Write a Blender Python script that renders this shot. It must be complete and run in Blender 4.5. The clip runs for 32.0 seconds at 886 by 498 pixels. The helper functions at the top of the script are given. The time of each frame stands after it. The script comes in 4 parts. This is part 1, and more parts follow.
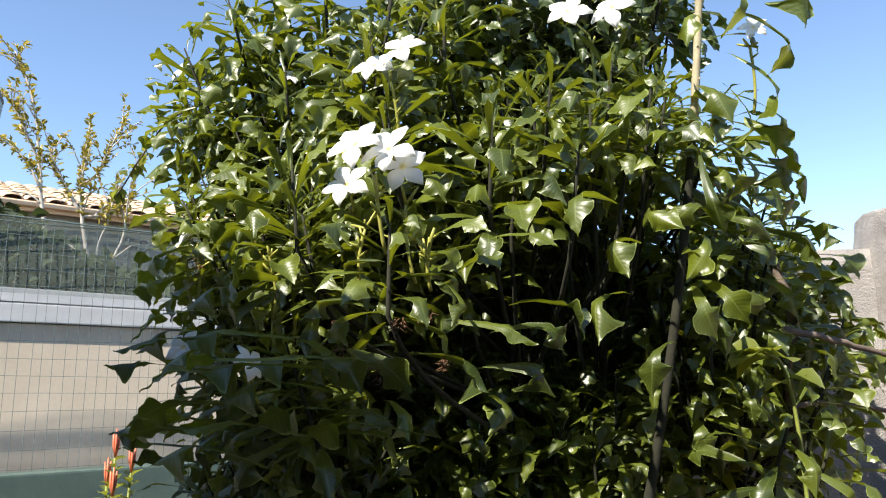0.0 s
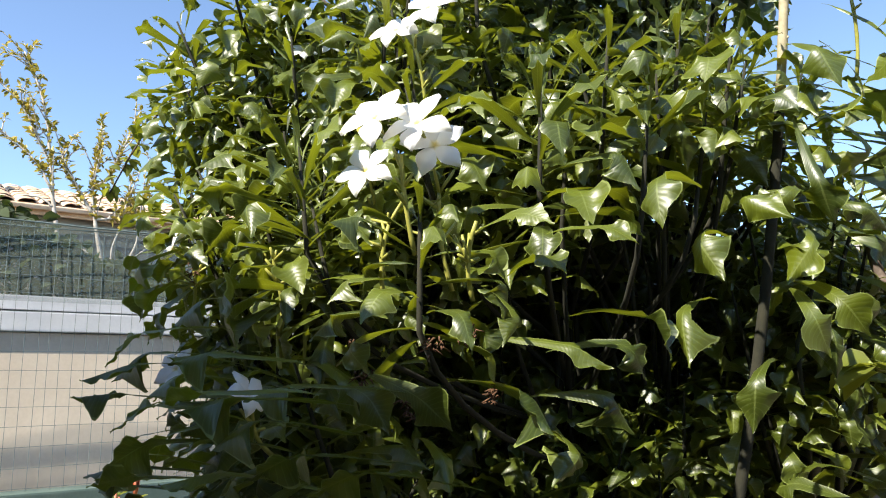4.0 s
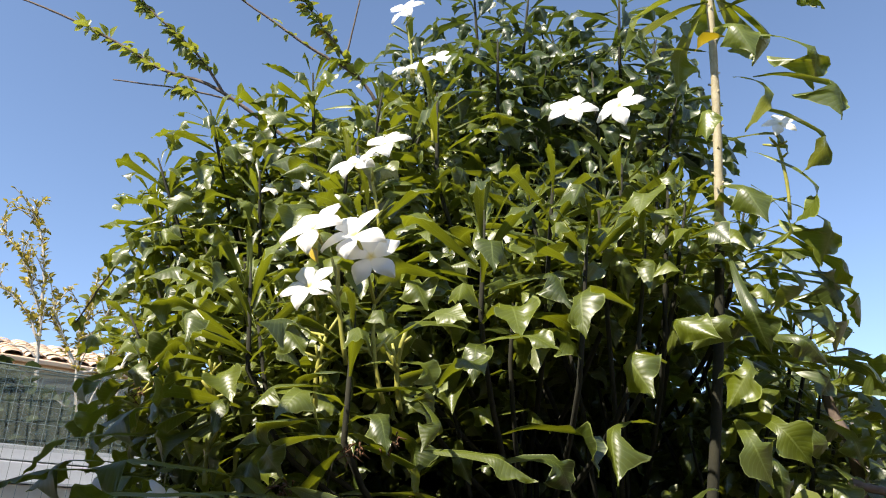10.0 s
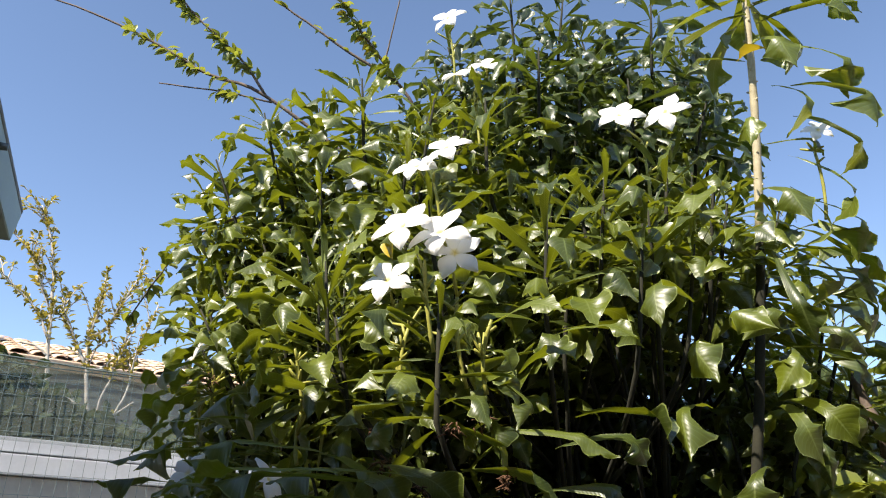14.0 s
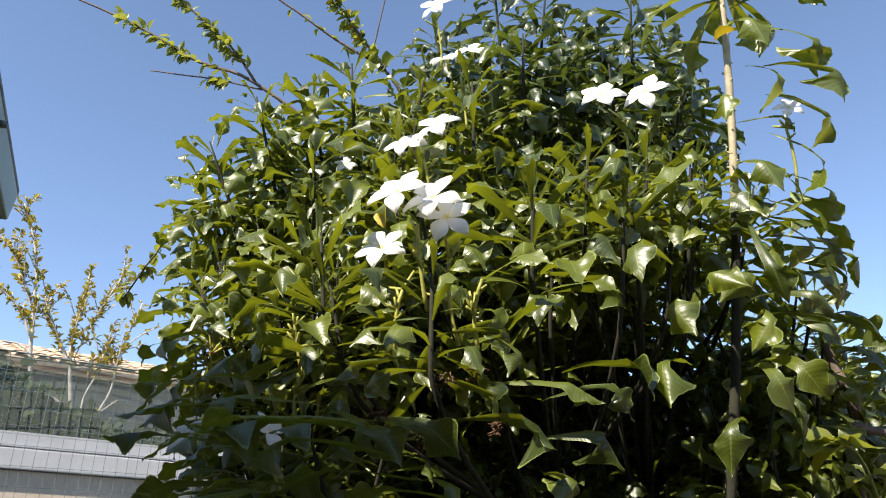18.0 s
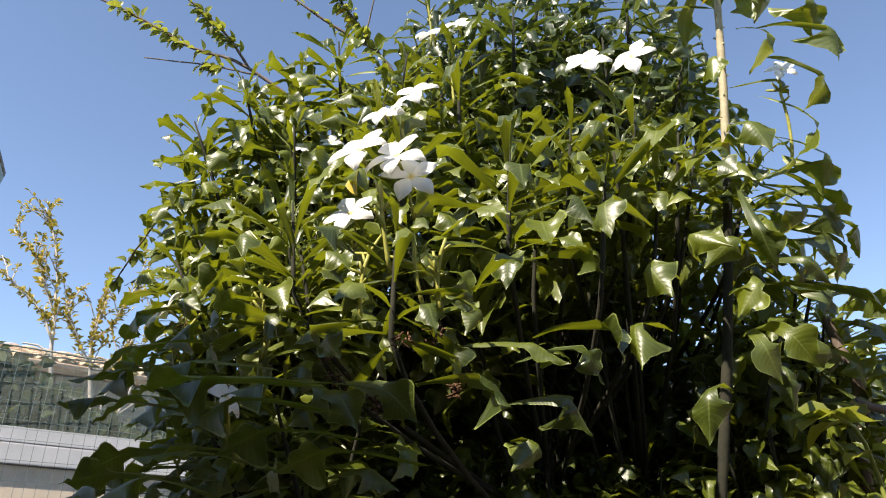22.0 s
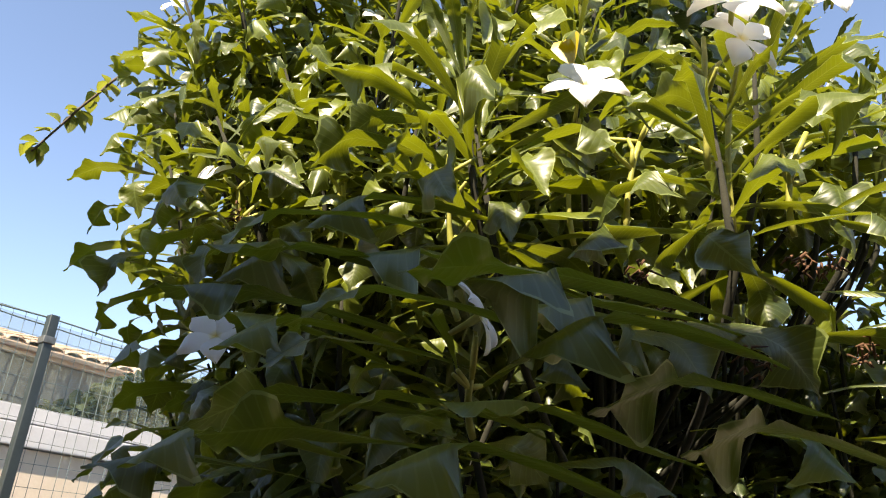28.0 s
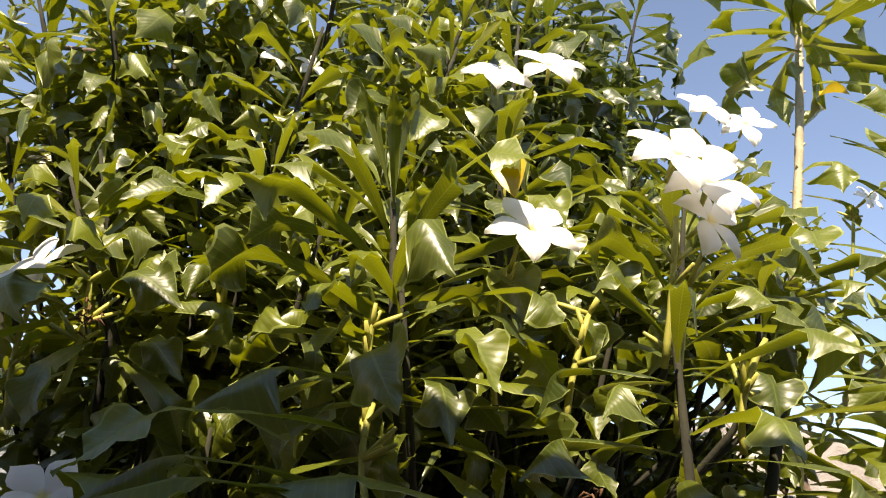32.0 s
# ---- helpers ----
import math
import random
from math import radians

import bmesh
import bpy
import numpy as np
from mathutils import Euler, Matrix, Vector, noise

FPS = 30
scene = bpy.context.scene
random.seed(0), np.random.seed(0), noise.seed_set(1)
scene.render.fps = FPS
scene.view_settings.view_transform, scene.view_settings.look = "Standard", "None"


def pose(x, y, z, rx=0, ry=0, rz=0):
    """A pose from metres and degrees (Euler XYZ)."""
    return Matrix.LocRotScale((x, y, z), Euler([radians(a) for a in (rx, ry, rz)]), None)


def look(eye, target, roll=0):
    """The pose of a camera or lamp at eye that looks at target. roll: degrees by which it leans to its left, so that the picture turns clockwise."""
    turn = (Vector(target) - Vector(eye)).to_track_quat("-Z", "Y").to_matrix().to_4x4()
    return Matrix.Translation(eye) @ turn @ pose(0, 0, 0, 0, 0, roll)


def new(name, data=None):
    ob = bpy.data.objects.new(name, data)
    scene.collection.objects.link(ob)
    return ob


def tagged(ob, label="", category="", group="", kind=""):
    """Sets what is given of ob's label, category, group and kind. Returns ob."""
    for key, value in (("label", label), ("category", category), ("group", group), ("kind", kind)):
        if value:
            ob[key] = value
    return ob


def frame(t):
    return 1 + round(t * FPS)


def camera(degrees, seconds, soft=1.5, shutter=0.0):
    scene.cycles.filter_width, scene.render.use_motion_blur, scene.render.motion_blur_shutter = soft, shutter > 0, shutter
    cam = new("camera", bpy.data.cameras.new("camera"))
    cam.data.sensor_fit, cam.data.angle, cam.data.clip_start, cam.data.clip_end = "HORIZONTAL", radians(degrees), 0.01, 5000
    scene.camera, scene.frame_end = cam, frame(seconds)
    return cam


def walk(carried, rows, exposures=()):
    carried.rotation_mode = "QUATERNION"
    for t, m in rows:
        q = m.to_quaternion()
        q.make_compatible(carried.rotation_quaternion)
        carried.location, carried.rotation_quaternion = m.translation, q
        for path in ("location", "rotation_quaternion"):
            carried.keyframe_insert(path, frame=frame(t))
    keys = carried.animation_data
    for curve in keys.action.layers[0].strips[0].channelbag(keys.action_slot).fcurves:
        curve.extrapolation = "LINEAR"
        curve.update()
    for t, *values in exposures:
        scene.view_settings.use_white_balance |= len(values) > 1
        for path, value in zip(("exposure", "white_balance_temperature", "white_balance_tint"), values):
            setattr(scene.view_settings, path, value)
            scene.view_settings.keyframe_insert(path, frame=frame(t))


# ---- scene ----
cam = camera(62.2, 32.0, soft=1.1)
PATH = [
    (0, (0.282, 0.213, 1.648), (0.016, 2.161, 2.013), -0.1),
    (0.5, (0.308, 0.304, 1.659), (0.022, 2.249, 2.027), 0.2),
    (1, (0.321, 0.395, 1.663), (0.009, 2.335, 2.033), 0.3),
    (1.5, (0.297, 0.409, 1.687), (-0.04, 2.349, 2.037), -1.0),
    (2, (0.224, 0.42, 1.692), (-0.096, 2.365, 2.028), -1.9),
    (2.5, (0.206, 0.427, 1.699), (-0.105, 2.369, 2.067), -0.2),
    (4.5, (0.22, 0.453, 1.692), (-0.102, 2.394, 2.052), -0.8),
    (5, (0.203, 0.446, 1.686), (-0.111, 2.388, 2.046), -0.5),
    (5.5, (0.205, 0.446, 1.665), (-0.106, 2.385, 2.043), 0.2),
    (6, (0.243, 0.448, 1.651), (-0.082, 2.383, 2.037), 0.4),
    (6.5, (0.184, 0.488, 1.672), (-0.128, 2.428, 2.045), -0.5),
    (7, (0.237, 0.457, 1.645), (-0.078, 2.366, 2.15), 0.1),
    (7.5, (0.183, 0.429, 1.644), (-0.102, 2.256, 2.406), -0.3),
    (8, (0.228, 0.471, 1.634), (-0.066, 2.273, 2.449), 0.9),
    (8.5, (0.226, 0.432, 1.639), (-0.052, 2.247, 2.431), -0.2),
    (9, (0.26, 0.448, 1.625), (-0.028, 2.257, 2.428), 0.6),
    (9.5, (0.262, 0.473, 1.627), (-0.028, 2.284, 2.426), 0.5),
    (10, (0.304, 0.47, 1.609), (0.008, 2.275, 2.419), 1.1),
    (10.5, (0.279, 0.463, 1.615), (-0.006, 2.27, 2.423), 0.9),
    (11, (0.264, 0.435, 1.616), (-0.029, 2.24, 2.426), 0.8),
    (11.5, (0.264, 0.419, 1.608), (-0.023, 2.227, 2.413), 0.7),
    (12, (0.254, 0.422, 1.592), (-0.03, 2.229, 2.402), 1.1),
    (12.5, (0.231, 0.406, 1.592), (-0.055, 2.21, 2.406), 0.9),
    (13, (0.207, 0.397, 1.582), (-0.066, 2.205, 2.392), 0.7),
    (13.5, (0.197, 0.378, 1.574), (-0.08, 2.185, 2.385), 0.7),
    (14, (0.188, 0.378, 1.569), (-0.084, 2.186, 2.379), 0.9),
    (14.5, (0.187, 0.367, 1.551), (-0.08, 2.177, 2.36), 1.2),
    (16.5, (0.182, 0.376, 1.512), (-0.073, 2.17, 2.358), 1.2),
    (17, (0.153, 0.371, 1.503), (-0.064, 2.171, 2.348), -0.2),
    (17.5, (0.175, 0.368, 1.489), (-0.056, 2.169, 2.328), 0.9),
    (18, (0.177, 0.351, 1.491), (-0.047, 2.161, 2.31), 0.0),
    (18.5, (0.2, 0.346, 1.486), (-0.03, 2.15, 2.318), 0.1),
    (19, (0.172, 0.31, 1.484), (-0.046, 2.121, 2.306), 0.1),
    (19.5, (0.201, 0.335, 1.484), (-0.029, 2.136, 2.322), 1.1),
    (20, (0.201, 0.337, 1.473), (-0.019, 2.144, 2.302), 0.7),
    (20.5, (0.203, 0.357, 1.46), (-0.019, 2.159, 2.3), 1.1),
    (21, (0.213, 0.399, 1.45), (-0.017, 2.197, 2.296), 1.1),
    (21.5, (0.231, 0.436, 1.444), (-0.018, 2.231, 2.289), 1.2),
    (22, (0.261, 0.433, 1.443), (-0.035, 2.223, 2.284), 0.5),
    (22.5, (0.26, 0.446, 1.45), (-0.078, 2.23, 2.29), 0.7),
    (23, (0.176, 0.489, 1.463), (-0.161, 2.271, 2.306), 0.3),
    (23.5, (0.108, 0.51, 1.458), (-0.222, 2.294, 2.3), 0.2),
    (24, (0.084, 0.493, 1.459), (-0.233, 2.279, 2.302), 0.0),
    (24.5, (0.092, 0.481, 1.46), (-0.166, 2.281, 2.293), -0.3),
    (26.5, (-0.102, 0.669, 1.462), (0.128, 2.468, 2.305), 2.8),
    (27, (-0.2, 0.728, 1.456), (0.052, 2.521, 2.306), 2.6),
    (27.5, (-0.288, 0.798, 1.469), (-0.035, 2.591, 2.316), 3.3),
    (28, (-0.315, 0.834, 1.481), (-0.062, 2.63, 2.325), 2.9),
    (28.5, (-0.395, 0.857, 1.492), (-0.116, 2.648, 2.336), 2.5),
    (29, (-0.471, 0.861, 1.549), (-0.098, 2.636, 2.391), 2.7),
    (29.5, (-0.489, 0.865, 1.605), (0.01, 2.607, 2.452), 2.3),
    (30, (-0.502, 0.871, 1.632), (0.065, 2.598, 2.467), 2.3),
    (30.5, (-0.503, 0.862, 1.636), (0.124, 2.563, 2.479), 3.2),
    (31, (-0.475, 0.877, 1.654), (0.21, 2.557, 2.497), 3.2),
    (31.5, (-0.451, 0.888, 1.671), (0.261, 2.553, 2.521), 3.7),
    (32, (-0.405, 0.904, 1.676), (0.291, 2.581, 2.515), 4.1),
]
walk(cam, [(t, look(a, b, r)) for t, a, b, r in PATH],
     [(0, 1.15, 6800, 8), (2, 1.27, 6800, 8), (6.8, 1.25, 6800, 8), (8, 1.05, 7000, 11), (19, 1.07, 7000, 11), (24.5, 1.2, 7500, 13), (27, 1.58, 7600, 13), (29, 1.55, 8200, 13), (32, 1.35, 8500, 15)])


# ---- light ----
SUN_DIR = Vector((-0.50, -0.866, 0.938)).normalized()      # towards the sun
world = bpy.data.worlds.new("sky")
scene.world = world
world.use_nodes = True
wn = world.node_tree.nodes
sky = wn.new("ShaderNodeTexSky")
sky.sky_type = "NISHITA"
sky.sun_disc = False
sky.sun_elevation = math.asin(SUN_DIR.z)
sky.sun_rotation = math.atan2(SUN_DIR.x, SUN_DIR.y)
sky.ozone_density = 1.9
sky.dust_density = 0.0
sky.altitude = 2600
sky.air_density = 1.0
wn["Background"].inputs["Strength"].default_value = 0.145
world.node_tree.links.new(sky.outputs[0], wn["Background"].inputs["Color"])
sun = new("sun", bpy.data.lights.new("sun", "SUN"))
sun.data.energy = 5.0
sun.data.angle = radians(0.53)
sun.data.color = (1.0, 0.95, 0.86)
sun.matrix_world = look(SUN_DIR * 20, (0, 0, 0))


# ---- materials ----
def material(name):
    m = bpy.data.materials.new(name)
    m.use_nodes = True
    nt = m.node_tree
    return m, nt, nt.nodes["Principled BSDF"]


def node(nt, kind, **inputs):
    n = nt.nodes.new("ShaderNode" + kind)
    for key, value in inputs.items():
        n.inputs[key.replace("_", " ")].default_value = value
    return n


def ramp(nt, source, stops):
    r = nt.nodes.new("ShaderNodeValToRGB")
    els = r.color_ramp.elements
    while len(els) < len(stops):
        els.new(0.5)
    for e, (p, c) in zip(els, stops):
        e.position, e.color = p, (*c, 1) if len(c) == 3 else c
    nt.links.new(source, r.inputs[0])
    return r.outputs[0]


def maths(nt, op, a, b=None):
    n = nt.nodes.new("ShaderNodeMath")
    n.operation = op
    for k, v in enumerate((a, b)):
        if v is None:
            continue
        if isinstance(v, (int, float)):
            n.inputs[k].default_value = v
        else:
            nt.links.new(v, n.inputs[k])
    return n.outputs[0]


def mixed(nt, fac, a, b):
    n = nt.nodes.new("ShaderNodeMix")
    n.data_type = "RGBA"
    for k, v in ((0, fac), (6, a), (7, b)):
        if isinstance(v, (int, float)):
            n.inputs[k].default_value = v
        elif isinstance(v, tuple):
            n.inputs[k].default_value = (*v, 1)
        else:
            nt.links.new(v, n.inputs[k])
    return n.outputs[2]


def bump(nt, bsdf, height, strength=0.3, distance=0.01):
    b = node(nt, "Bump", Strength=strength, Distance=distance)
    nt.links.new(height, b.inputs["Height"])
    nt.links.new(b.outputs[0], bsdf.inputs["Normal"])


def rough_material(name, dark, light, scale=12.0, fine=90.0, roughness=0.85, relief=0.4, depth=0.01, metal=0.0):
    """Two scales of mottling and a fine relief."""
    m, nt, b = material(name)
    geo = node(nt, "TexCoord").outputs["Object"]
    big = node(nt, "TexNoise", Scale=scale, Detail=5.0, Roughness=0.6)
    small = node(nt, "TexNoise", Scale=fine, Detail=4.0, Roughness=0.7)
    for n in (big, small):
        nt.links.new(geo, n.inputs["Vector"])
    both = maths(nt, "ADD", maths(nt, "MULTIPLY", big.outputs[0], 0.65), maths(nt, "MULTIPLY", small.outputs[0], 0.35))
    nt.links.new(ramp(nt, both, ((0.32, dark), (0.68, light))), b.inputs["Base Color"])
    b.inputs["Roughness"].default_value = roughness
    b.inputs["Metallic"].default_value = metal
    bump(nt, b, both, relief, depth)
    return m


def leaf_material(name, deep, fresh, glow, margin, gloss=0.42, through_light=0.27, joined=False):
    """A glossy veined leaf: pale midrib and margin, herringbone side veins, some light passing through it."""
    m, nt, b = material(name)
    uv = nt.nodes.new("ShaderNodeUVMap")
    sep = nt.nodes.new("ShaderNodeSeparateXYZ")
    nt.links.new(uv.outputs[0], sep.inputs[0])
    along, across = sep.outputs[0], maths(nt, "ABSOLUTE", maths(nt, "SUBTRACT", maths(nt, "MULTIPLY", sep.outputs[1], 2.0), 1.0))
    rnd = nt.nodes.new("ShaderNodeNewGeometry").outputs["Random Per Island"] if joined else nt.nodes.new("ShaderNodeObjectInfo").outputs["Random"]
    spots = node(nt, "TexNoise", Scale=35.0, Detail=4.0)
    nt.links.new(nt.nodes.new("ShaderNodeTexCoord").outputs["Object"], spots.inputs["Vector"])
    tone = maths(nt, "ADD", maths(nt, "MULTIPLY", rnd, 0.75), maths(nt, "MULTIPLY", spots.outputs[0], 0.3))
    col = ramp(nt, tone, ((0.1, deep), (0.85, fresh)))
    rib = maths(nt, "MULTIPLY", maths(nt, "LESS_THAN", across, 0.045), 0.5)
    edge = maths(nt, "GREATER_THAN", across, 0.95)
    veins = maths(nt, "SINE", maths(nt, "MULTIPLY", maths(nt, "SUBTRACT", along, maths(nt, "MULTIPLY", across, 0.07)), 190.0))
    vein = maths(nt, "MULTIPLY", maths(nt, "GREATER_THAN", veins, 0.86), 0.14)
    line = maths(nt, "MAXIMUM", maths(nt, "MULTIPLY", maths(nt, "MAXIMUM", rib, edge), 0.6), vein)
    col = mixed(nt, line, col, margin)
    nt.links.new(col, b.inputs["Base Color"])
    b.inputs["Roughness"].default_value = gloss
    b.inputs["IOR"].default_value = 1.74
    bump(nt, b, maths(nt, "ADD", maths(nt, "MULTIPLY", veins, -0.5), spots.outputs[0]), 0.08, 0.002)
    tr = node(nt, "BsdfTranslucent")
    nt.links.new(mixed(nt, line, ramp(nt, tone, ((0.1, tuple(0.7 * g for g in glow)), (0.85, glow))), margin), tr.inputs[0])
    mix = node(nt, "MixShader", Fac=through_light)
    nt.links.new(b.outputs[0], mix.inputs[1])
    nt.links.new(tr.outputs[0], mix.inputs[2])
    nt.links.new(mix.outputs[0], nt.nodes["Material Output"].inputs[0])
    return m


LEAF_TONES = ((0.023, 0.040, 0.004), (0.104, 0.130, 0.007), (0.34, 0.38, 0.012), (0.32, 0.38, 0.11))
LEAF = leaf_material("plumeria_leaf", *LEAF_TONES)
# plumeria leaf in darker green tones, for the two back crowns
DARK_LEAF = leaf_material("dark_plumeria_leaf", (0.011, 0.027, 0.007), (0.042, 0.066, 0.009), (0.14, 0.19, 0.012), (0.24, 0.28, 0.09))
INNER_LEAF = leaf_material("plumeria_inner_leaf", *LEAF_TONES, joined=True)
TWIG_LEAF = leaf_material("small_twig_leaf", (0.08, 0.11, 0.018), (0.20, 0.22, 0.035), (0.45, 0.48, 0.05), (0.2, 0.2, 0.06), 0.4, 0.35)
YELLOW_LEAF = leaf_material("yellowing_leaf", (0.42, 0.28, 0.01), (0.58, 0.42, 0.015), (0.7, 0.5, 0.015), (0.4, 0.35, 0.1))
AUTUMN_LEAF = leaf_material("yellow_green_leaf", (0.14, 0.17, 0.03), (0.48, 0.34, 0.05), (0.5, 0.42, 0.06), (0.3, 0.25, 0.08), 0.5, 0.35, True)
HEDGE_LEAF = leaf_material("hedge_leaf", (0.012, 0.026, 0.007), (0.034, 0.052, 0.012), (0.1, 0.14, 0.02), (0.03, 0.045, 0.012), 0.95, 0.2, True)
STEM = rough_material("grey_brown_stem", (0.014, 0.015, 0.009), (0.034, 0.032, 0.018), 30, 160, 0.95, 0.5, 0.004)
PALE_STEM = rough_material("pale_tan_stem", (0.26, 0.22, 0.13), (0.48, 0.42, 0.28), 30, 160, 0.7, 0.5, 0.004)
GREEN_STEM = rough_material("green_young_stem", (0.12, 0.16, 0.03), (0.30, 0.32, 0.07), 30, 160, 0.55, 0.3, 0.003)
STALK = rough_material("yellow_green_stalk", (0.24, 0.25, 0.04), (0.42, 0.39, 0.09), 40, 200, 0.5, 0.3, 0.003)
BARK = rough_material("brown_bark", (0.07, 0.05, 0.04), (0.20, 0.15, 0.12), 25, 140, 0.85, 0.6, 0.004)
GREY_BARK = rough_material("grey_bark", (0.30, 0.26, 0.22), (0.55, 0.50, 0.44), 25, 140, 0.85, 0.5, 0.004)
DRY = rough_material("dry_brown_blossom", (0.05, 0.024, 0.012), (0.16, 0.075, 0.035), 60, 200, 0.9, 0.5, 0.003)
RED_BUD = rough_material("red_bud", (0.55, 0.12, 0.06), (0.75, 0.25, 0.14), 60, 200, 0.5, 0.2, 0.002)
STUCCO = rough_material("rough_white_stucco", (0.23, 0.21, 0.195), (0.39, 0.36, 0.34), 9, 130, 0.95, 1.0, 0.02)
BEIGE = rough_material("beige_plaster", (0.60, 0.50, 0.39), (0.74, 0.63, 0.51), 3, 60, 0.9, 0.3, 0.006)
COPING = rough_material("pale_grey_coping", (0.50, 0.51, 0.54), (0.64, 0.65, 0.68), 4, 70, 0.85, 0.3, 0.006)
GREEN_PAINT = rough_material("faded_green_paint", (0.06, 0.10, 0.09), (0.11, 0.155, 0.135), 6, 90, 0.5, 0.2, 0.003)
POST_PAINT = rough_material("dark_green_post_paint", (0.014, 0.022, 0.023), (0.03, 0.042, 0.042), 8, 90, 0.5, 0.2, 0.003)
BEAM_PAINT = rough_material("sage_green_metal_paint", (0.30, 0.37, 0.32), (0.38, 0.45, 0.39), 5, 120, 0.45, 0.15, 0.002)
RUST = rough_material("brown_purlin_paint", (0.12, 0.06, 0.05), (0.20, 0.11, 0.09), 8, 90, 0.6, 0.2, 0.003)
SHEET = rough_material("weathered_roof_sheet", (0.16, 0.14, 0.12), (0.28, 0.25, 0.21), 6, 60, 0.7, 0.3, 0.004)
WIRE = rough_material("dull_green_wire", (0.09, 0.12, 0.11), (0.18, 0.22, 0.20), 40, 200, 0.45, 0.1, 0.001)
HOUSE = rough_material("grey_brown_plaster", (0.19, 0.165, 0.135), (0.28, 0.245, 0.20), 3, 50, 0.9, 0.3, 0.006)
TILE = rough_material("clay_roof_tile", (0.55, 0.37, 0.24), (0.78, 0.58, 0.42), 5, 60, 0.85, 0.4, 0.006)
BOLT = rough_material("dull_steel_bolt", (0.10, 0.11, 0.10), (0.22, 0.22, 0.21), 40, 200, 0.5, 0.2, 0.001, 0.6)
GROUND = rough_material("earth", (0.12, 0.09, 0.06), (0.26, 0.20, 0.14), 2, 40, 0.95, 0.6, 0.02)

PETAL, pt, pb = material("white_petal")
puv = pt.nodes.new("ShaderNodeUVMap")
psep = pt.nodes.new("ShaderNodeSeparateXYZ")
pt.links.new(puv.outputs[0], psep.inputs[0])
pt.links.new(ramp(pt, psep.outputs[0], ((0.04, (0.80, 0.66, 0.16)), (0.17, (0.90, 0.89, 0.86)))), pb.inputs["Base Color"])
pb.inputs["Roughness"].default_value = 0.5
ptr = node(pt, "BsdfTranslucent", Color=(0.9, 0.88, 0.82, 1))
pmix = node(pt, "MixShader", Fac=0.35)
pt.links.new(pb.outputs[0], pmix.inputs[1])
pt.links.new(ptr.outputs[0], pmix.inputs[2])
pt.links.new(pmix.outputs[0], pt.nodes["Material Output"].inputs[0])

NET, nt_, nb_ = material("shade_net")
nb_.inputs["Base Color"].default_value = (0.25, 0.285, 0.235, 1)
nb_.inputs["Roughness"].default_value = 0.8
ntr = node(nt_, "BsdfTransparent")
nmix = node(nt_, "MixShader")
nn = node(nt_, "TexNoise", Scale=3.0, Detail=3.0)
nt_.links.new(nt_.nodes.new("ShaderNodeTexCoord").outputs["Object"], nn.inputs["Vector"])
nt_.links.new(ramp(nt_, nn.outputs[0], ((0.3, (0.66,) * 3), (0.7, (0.56,) * 3))), nmix.inputs[0])
nt_.links.new(nb_.outputs[0], nmix.inputs[1])
nt_.links.new(ntr.outputs[0], nmix.inputs[2])
nt_.links.new(nmix.outputs[0], nt_.nodes["Material Output"].inputs[0])


# ---- mesh helpers ----
def mesh_of(name, bm, mat, smooth=True):
    me = bpy.data.meshes.new(name)
    if smooth:
        for f in bm.faces:
            f.smooth = True
    bm.to_mesh(me)
    bm.free()
    me.materials.append(mat)
    return me


def thing(name, place, label, category, group="", kind=""):
    e = new(name)
    e.location = place
    e.empty_display_size = 0.1
    return tagged(e, label, category, group, kind)


def part(name, data, mat, parent, label="", m=None):
    """Links a bmesh or a mesh as one object under a thing; coordinates are the world's unless m is given."""
    me = data if isinstance(data, bpy.types.Mesh) else mesh_of(name, data, mat)
    ob = new(name, me)
    ob.parent = parent
    base = parent.matrix_basis.copy()
    if parent.parent:
        base = parent.parent.matrix_basis @ base
    ob.matrix_basis = base.inverted() @ (m if m is not None else Matrix())
    if label:
        ob["label"] = label
    return ob


def box(bm, centre, size, m=None, bevel=0.0):
    r = bmesh.ops.create_cube(bm, size=1)
    mat = Matrix.Translation(centre) @ Matrix.Diagonal((*size, 1))
    bmesh.ops.transform(bm, matrix=(m @ mat) if m is not None else mat, verts=r["verts"])
    if bevel:
        edges = list({e for v in r["verts"] for e in v.link_edges})
        bmesh.ops.bevel(bm, geom=edges, offset=bevel, segments=2, affect="EDGES", profile=0.7)
    return bm


def tube(bm, pts, radii, sides=7, cap=True):
    """A round tapering tube along points."""
    pts = [Vector(p) for p in pts]
    rings = []
    side = None
    for k, p in enumerate(pts):
        d = (pts[min(k + 1, len(pts) - 1)] - pts[max(k - 1, 0)]).normalized()
        if side is None:
            side = d.orthogonal().normalized()
        side = (side - d * side.dot(d)).normalized()
        up = d.cross(side)
        r = radii[k] if isinstance(radii, (list, tuple)) else radii
        rings.append([bm.verts.new(p + r * (math.cos(a) * side + math.sin(a) * up)) for a in (2 * math.pi * j / sides for j in range(sides))])
    for a, b in zip(rings, rings[1:]):
        for j in range(sides):
            bm.faces.new((a[j], a[(j + 1) % sides], b[(j + 1) % sides], b[j]))
    if cap:
        bm.faces.new(list(reversed(rings[0])))
        bm.faces.new(rings[-1])
    return bm


def curve_points(a, b, bow, n=8):
    """Points from a to b, bowed sideways by the vector bow at the middle."""
    a, b, bow = Vector(a), Vector(b), Vector(bow)
    return [a.lerp(b, k / n) + bow * (4 * (k / n) * (1 - k / n)) for k in range(n + 1)]


